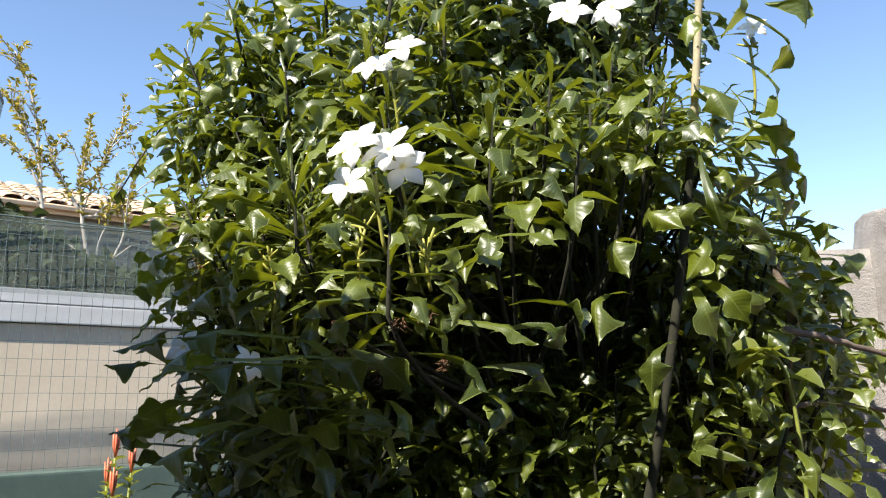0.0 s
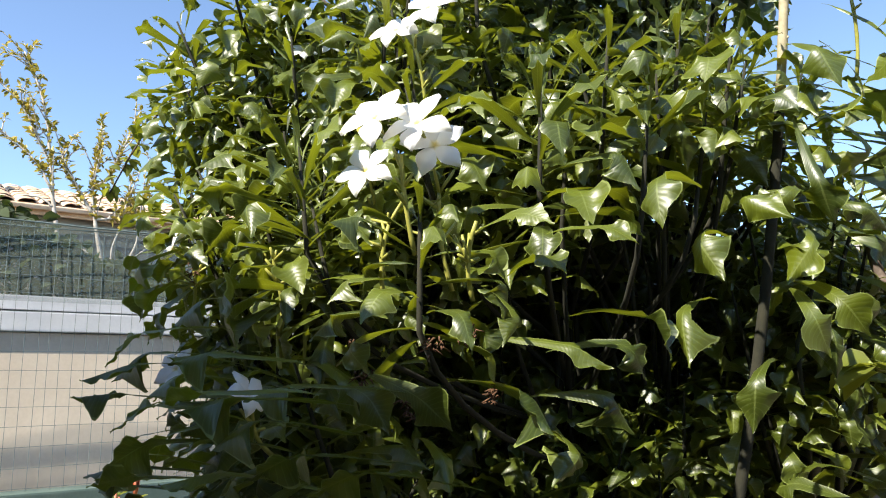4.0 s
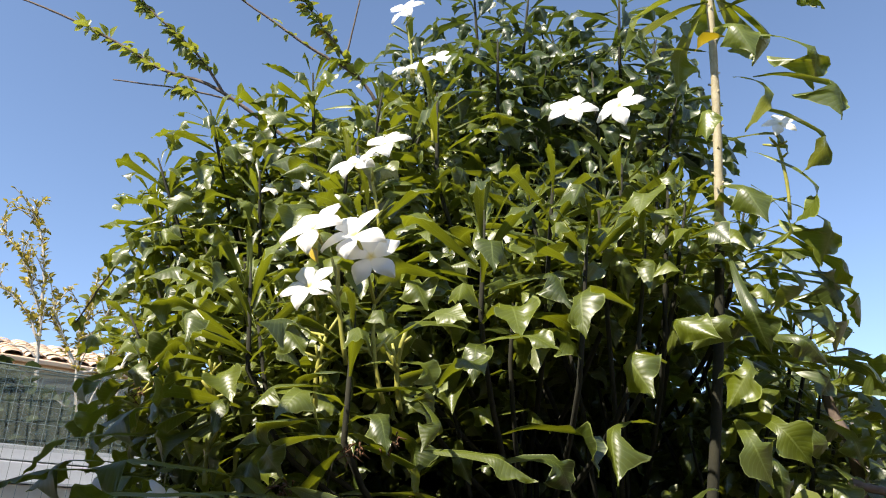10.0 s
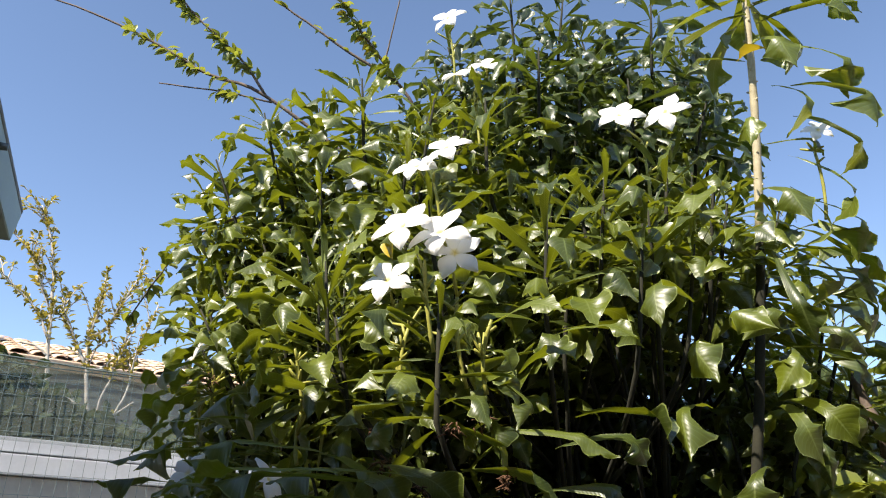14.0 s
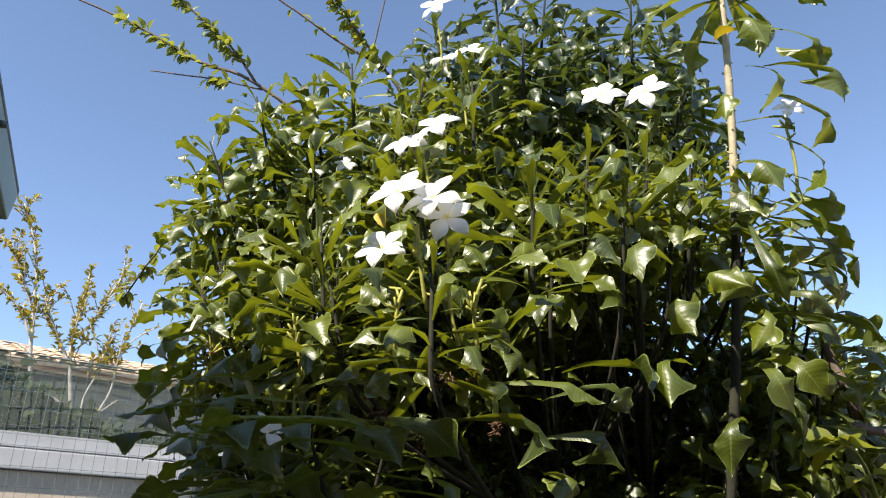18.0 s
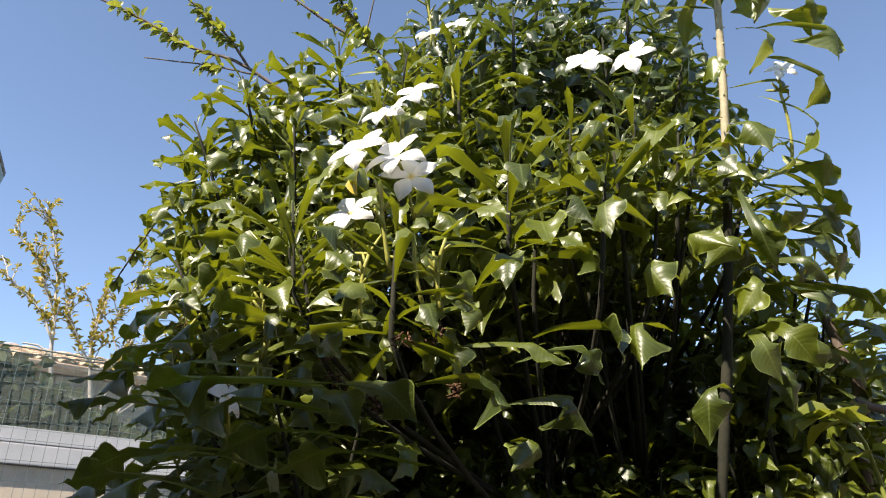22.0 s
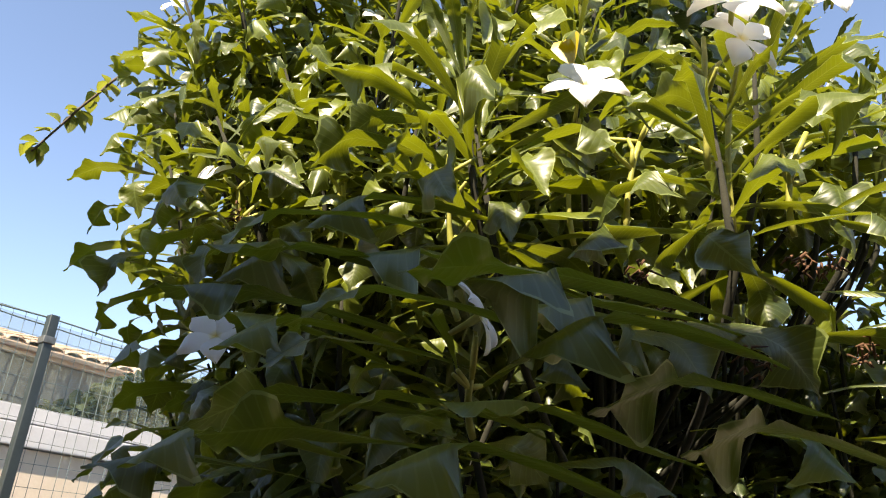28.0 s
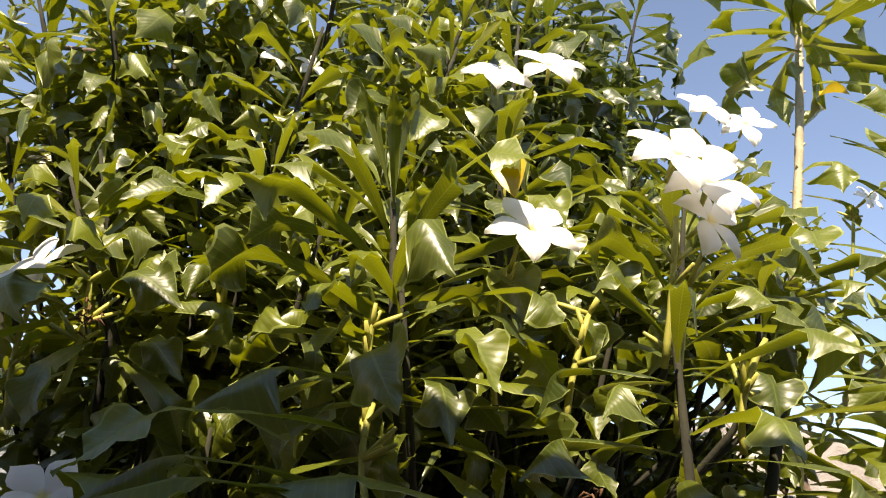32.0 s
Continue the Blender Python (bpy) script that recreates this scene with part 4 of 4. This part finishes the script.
# the sparse yellowing shrub behind the fence
shrub = thing("garden_shrub", (-3.4, 5.9, 0), "sparse shrub with pale branches and yellowing leaves behind the fence", "shrub")
TINY = [mesh_of("leaf", small_leaf_mesh(sr, 0.10, 0.045, sr.uniform(0, 50)), AUTUMN_LEAF) for _ in range(5)]
shrub_leaves = []
for pts, r, spots in (
        (((-3.66, 5.64, 2.14), (-3.69, 5.62, 2.46), (-3.73, 5.58, 2.89), (-3.78, 5.56, 3.20), (-3.81, 5.53, 3.51), (-3.85, 5.51, 3.81), (-3.92, 5.46, 4.12), (-4.02, 5.39, 4.39)), 0.022, ((120, 0.45, 1.0),)),
        (((-3.84, 5.52, 3.55), (-3.92, 5.46, 3.74), (-3.99, 5.42, 3.92), (-4.18, 5.29, 4.14)), 0.012, ((75, 0.2, 1.0),)),
        (((-3.79, 5.55, 3.25), (-3.90, 5.48, 3.48), (-4.14, 5.32, 3.72)), 0.012, ((50, 0.25, 1.0),)),
        (((-3.77, 5.56, 3.12), (-3.86, 5.51, 3.19), (-3.96, 5.45, 3.20)), 0.010, ()),
        (((-3.73, 5.58, 2.89), (-3.64, 5.64, 2.82), (-3.53, 5.72, 2.74), (-3.51, 5.73, 2.47), (-3.50, 5.74, 2.14)), 0.013, ()),
        (((-3.40, 5.80, 2.14), (-3.42, 5.79, 2.46), (-3.49, 5.75, 2.88), (-3.52, 5.73, 3.05), (-3.55, 5.71, 3.34), (-3.53, 5.72, 3.60), (-3.51, 5.73, 3.92)), 0.022, ((110, 0.48, 1.0),)),
        (((-3.53, 5.72, 3.08), (-3.63, 5.65, 3.28), (-3.73, 5.59, 3.45), (-3.74, 5.58, 3.70)), 0.014, ((70, 0.15, 1.0),)),
        (((-3.55, 5.71, 3.30), (-3.44, 5.78, 3.42), (-3.39, 5.82, 3.62), (-3.28, 5.88, 3.94)), 0.013, ((80, 0.25, 1.0),)),
        (((-3.41, 5.80, 2.50), (-3.32, 5.86, 2.67), (-3.19, 5.95, 2.82)), 0.012, ((6, 0.5, 1.0),)),
        (((-3.52, 5.73, 3.04), (-3.40, 5.80, 3.06), (-3.29, 5.88, 3.14), (-3.19, 5.94, 3.28)), 0.013, ((50, 0.2, 1.0),)),
        (((-3.41, 5.80, 2.62), (-3.39, 5.81, 2.84), (-3.34, 5.84, 3.05), (-3.30, 5.87, 3.40)), 0.010, ((40, 0.5, 1.0),)),
        (((-3.30, 5.88, 2.70), (-3.24, 5.91, 2.91), (-3.23, 5.92, 3.18), (-3.14, 5.98, 3.67)), 0.011, ((55, 0.4, 1.0),))):
    line = branch(shrub, sr, pts, r, 0.006, GREY_BARK)
    for n, lo, hi in spots:
        shrub_leaves += leafy(sr, line, int(n * 1.15), lo, hi, TINY, 0.66)
        for _ in range(n // 9):
            at, d = along(line, lo + (hi - lo) * sr.random())
            tip = at + (d + Vector((sr.uniform(-1, 1), sr.uniform(-1, 1), sr.uniform(-.2, 1)))) * 0.16
            twig = branch(shrub, sr, (at, at.lerp(tip, 0.5) + Vector((0, 0, 0.02)), tip), 0.006, 0.003, GREY_BARK, "twig")
            shrub_leaves += leafy(sr, twig, 9, 0.3, 1.0, TINY, 0.62)
joined_leaves(shrub, "leaves", shrub_leaves, AUTUMN_LEAF, "small yellow-green leaves")

# dark hedge between the garden wall and the house
hedge = thing("hedge", FENCE @ Vector((-1.1, 2.6, 0)), "dark green leafy hedge behind the garden wall", "hedge")
hr = random.Random(61)
HEDGE = [mesh_of("leaf", small_leaf_mesh(hr, 0.13, 0.075, 30), HEDGE_LEAF) for _ in range(4)]
items = []
LEFT_TOPS = ((-3.2, 3.30), (-1.6, 3.24), (-1.05, 3.12), (-0.71, 2.98), (-0.38, 2.76), (0.0, 2.60), (0.45, 2.54), (0.9, 2.45))
RIGHT_TOPS = ((1.2, 2.50), (1.4, 2.63), (1.6, 2.70), (1.8, 2.88), (2.1, 3.04), (2.4, 3.06), (2.8, 2.95), (3.4, 2.80))
for tops, count in ((LEFT_TOPS, 8000), (RIGHT_TOPS, 4200)):
    xs_, zs_ = [p[0] for p in tops], [p[1] for p in tops]
    for k in range(count):
        x = hr.uniform(xs_[0], xs_[-1])
        top = float(np.interp(x, xs_, zs_)) + 0.07 * noise.noise(Vector((x * 5, 0, 3)))
        c = Vector((x, 2.6 + hr.gauss(0, 0.22), top - 1.5 * hr.random() ** 1.5))
        items.append((hr.choice(HEDGE), FENCE @ leaf_pose(c, (hr.uniform(-1, 1), hr.uniform(-1, 1), hr.uniform(-.8, .7)), (0, 0, 1), hr.uniform(0.7, 1.2), hr.uniform(-1, 1))))
joined_leaves(hedge, "leaves", items, HEDGE_LEAF)
for x, y in ((-2.2, 2.6), (-1.2, 2.6), (-0.2, 2.6), (1.5, 2.3), (2.7, 2.3)):
    bm = bmesh.new()
    tube(bm, [FENCE @ Vector((x, y, 0)), FENCE @ Vector((x + .05, y, 1.0)), FENCE @ Vector((x, y, 2.3))], [0.04, 0.03, 0.01], 6)
    part("trunk", bm, BARK, hedge)

# red-budded plant at the foot of the fence side
ixora = thing("red_budded_plant", (-1.16, 2.6, 0), "small plant with red flower buds and green leaves", "plant")
for x, y, z in ((-1.16, 2.60, 1.48), (-1.11, 2.62, 1.43), (-1.22, 2.66, 1.38), (-1.13, 2.55, 1.36)):
    bm = bmesh.new()
    tube(bm, [(-1.16, 2.6, 0), (x * 0.5 - 0.58, y * 0.5 + 1.3, 0.8), (x, y, z - 0.07)], [0.008, 0.006, 0.004], 6)
    part("stem", bm, GREEN_STEM, ixora)
    bm = bmesh.new()
    for k in range(6):
        a = k * 1.05
        tube(bm, [(x, y, z - 0.07), (x + 0.008 * math.cos(a), y + 0.008 * math.sin(a), z - 0.03), (x + 0.011 * math.cos(a), y + 0.011 * math.sin(a), z + 0.012 * (k % 3))], [0.003, 0.005, 0.003], 5)
    part("bud_spike", bm, RED_BUD, ixora, "pinkish red bud spike")
    for k in range(9):
        a = k * 2.4
        part("leaf", sr.choice(ROUND_LEAVES), None, ixora, "", leaf_pose((x, y, z - 0.08 - 0.012 * k), (math.cos(a), math.sin(a), 0.5), (0, 0, 1), sr.uniform(0.8, 1.3), 0))

# bare grey branches before the stucco wall
bare = thing("bare_branch", (1.15, 2.45, 0), "bare grey-brown branch against the stucco wall", "branch")
for pts, r in ((((1.15, 2.45, 0.0), (1.0, 2.4, 1.0), (0.86, 2.1, 1.62), (0.84, 1.98, 1.78), (0.80, 1.95, 1.95)), 0.016), (((0.80, 1.90, 1.77), (0.95, 1.98, 1.74), (1.12, 2.07, 1.70), (1.45, 2.2, 1.62)), 0.008),
               (((0.86, 2.1, 1.60), (1.02, 2.2, 1.60), (1.3, 2.3, 1.56)), 0.008)):
    branch(bare, sr, pts, r, r * 0.6, BARK)

# creeper with broad lit leaves at the foot of the wall
vine = thing("creeper", (0.80, 1.95, 0), "creeper with broad bright green leaves climbing the plumeria stems", "vine")
line = branch(vine, sr, ((0.80, 1.95, 0.0), (0.82, 1.9, 1.0), (0.78, 1.82, 1.62), (0.70, 1.75, 1.72)), 0.006, 0.003, GREEN_STEM, "stem")
BROAD = [mesh_of("leaf", small_leaf_mesh(sr, 0.09, 0.06, sr.uniform(20, 70)), TWIG_LEAF) for _ in range(4)]
for me, m in leafy(sr, line, 9, 0.7, 1.0, BROAD, 1.0, 0.6):
    part("leaf", me, None, vine, "", m)

# dried flower heads and yellow leaves on the flowering bush
def dry_cluster(at, n=16):
    bm = bmesh.new()
    for _ in range(n):
        p = Vector(at) + Vector((sr.gauss(0, .006), sr.gauss(0, .006), sr.gauss(0, .006)))
        d = Vector((sr.uniform(-1, 1), sr.uniform(-1, 1), sr.uniform(-1, .6))).normalized() * sr.uniform(0.005, 0.012)
        q = p + d + Vector((sr.uniform(-.01, .01), sr.uniform(-.01, .01), 0))
        tube(bm, [p, p + d * 0.5 + Vector((0, 0, .004)), q], [0.0007, 0.0013, 0.0006], 5)
    tagged(part("dried_flower", bm, DRY, front, "dried brown flower remains"), "", "", "", "stuff")


for at in ((0.06, 1.34, 1.74), (0.10, 1.36, 1.75), (-0.04, 1.38, 1.70), (0.02, 1.37, 1.66), (0.13, 1.37, 1.68), (-0.062, 1.40, 1.74), (-0.46, 1.70, 1.90), (-0.30, 1.75, 1.84)):
    dry_cluster(at)
for at, out in (((-0.07, 1.53, 2.12), (-0.25, -0.45, -0.85)), ((0.58, 1.62, 2.50), (0.8, -0.5, 0.5))):
    part("leaf", mesh_of("leaf", small_leaf_mesh(sr, 0.06, 0.04, 50), YELLOW_LEAF), None, front, "yellowing leaf", leaf_pose(at, out, (0, 0, 1), 1.0, 0.3))
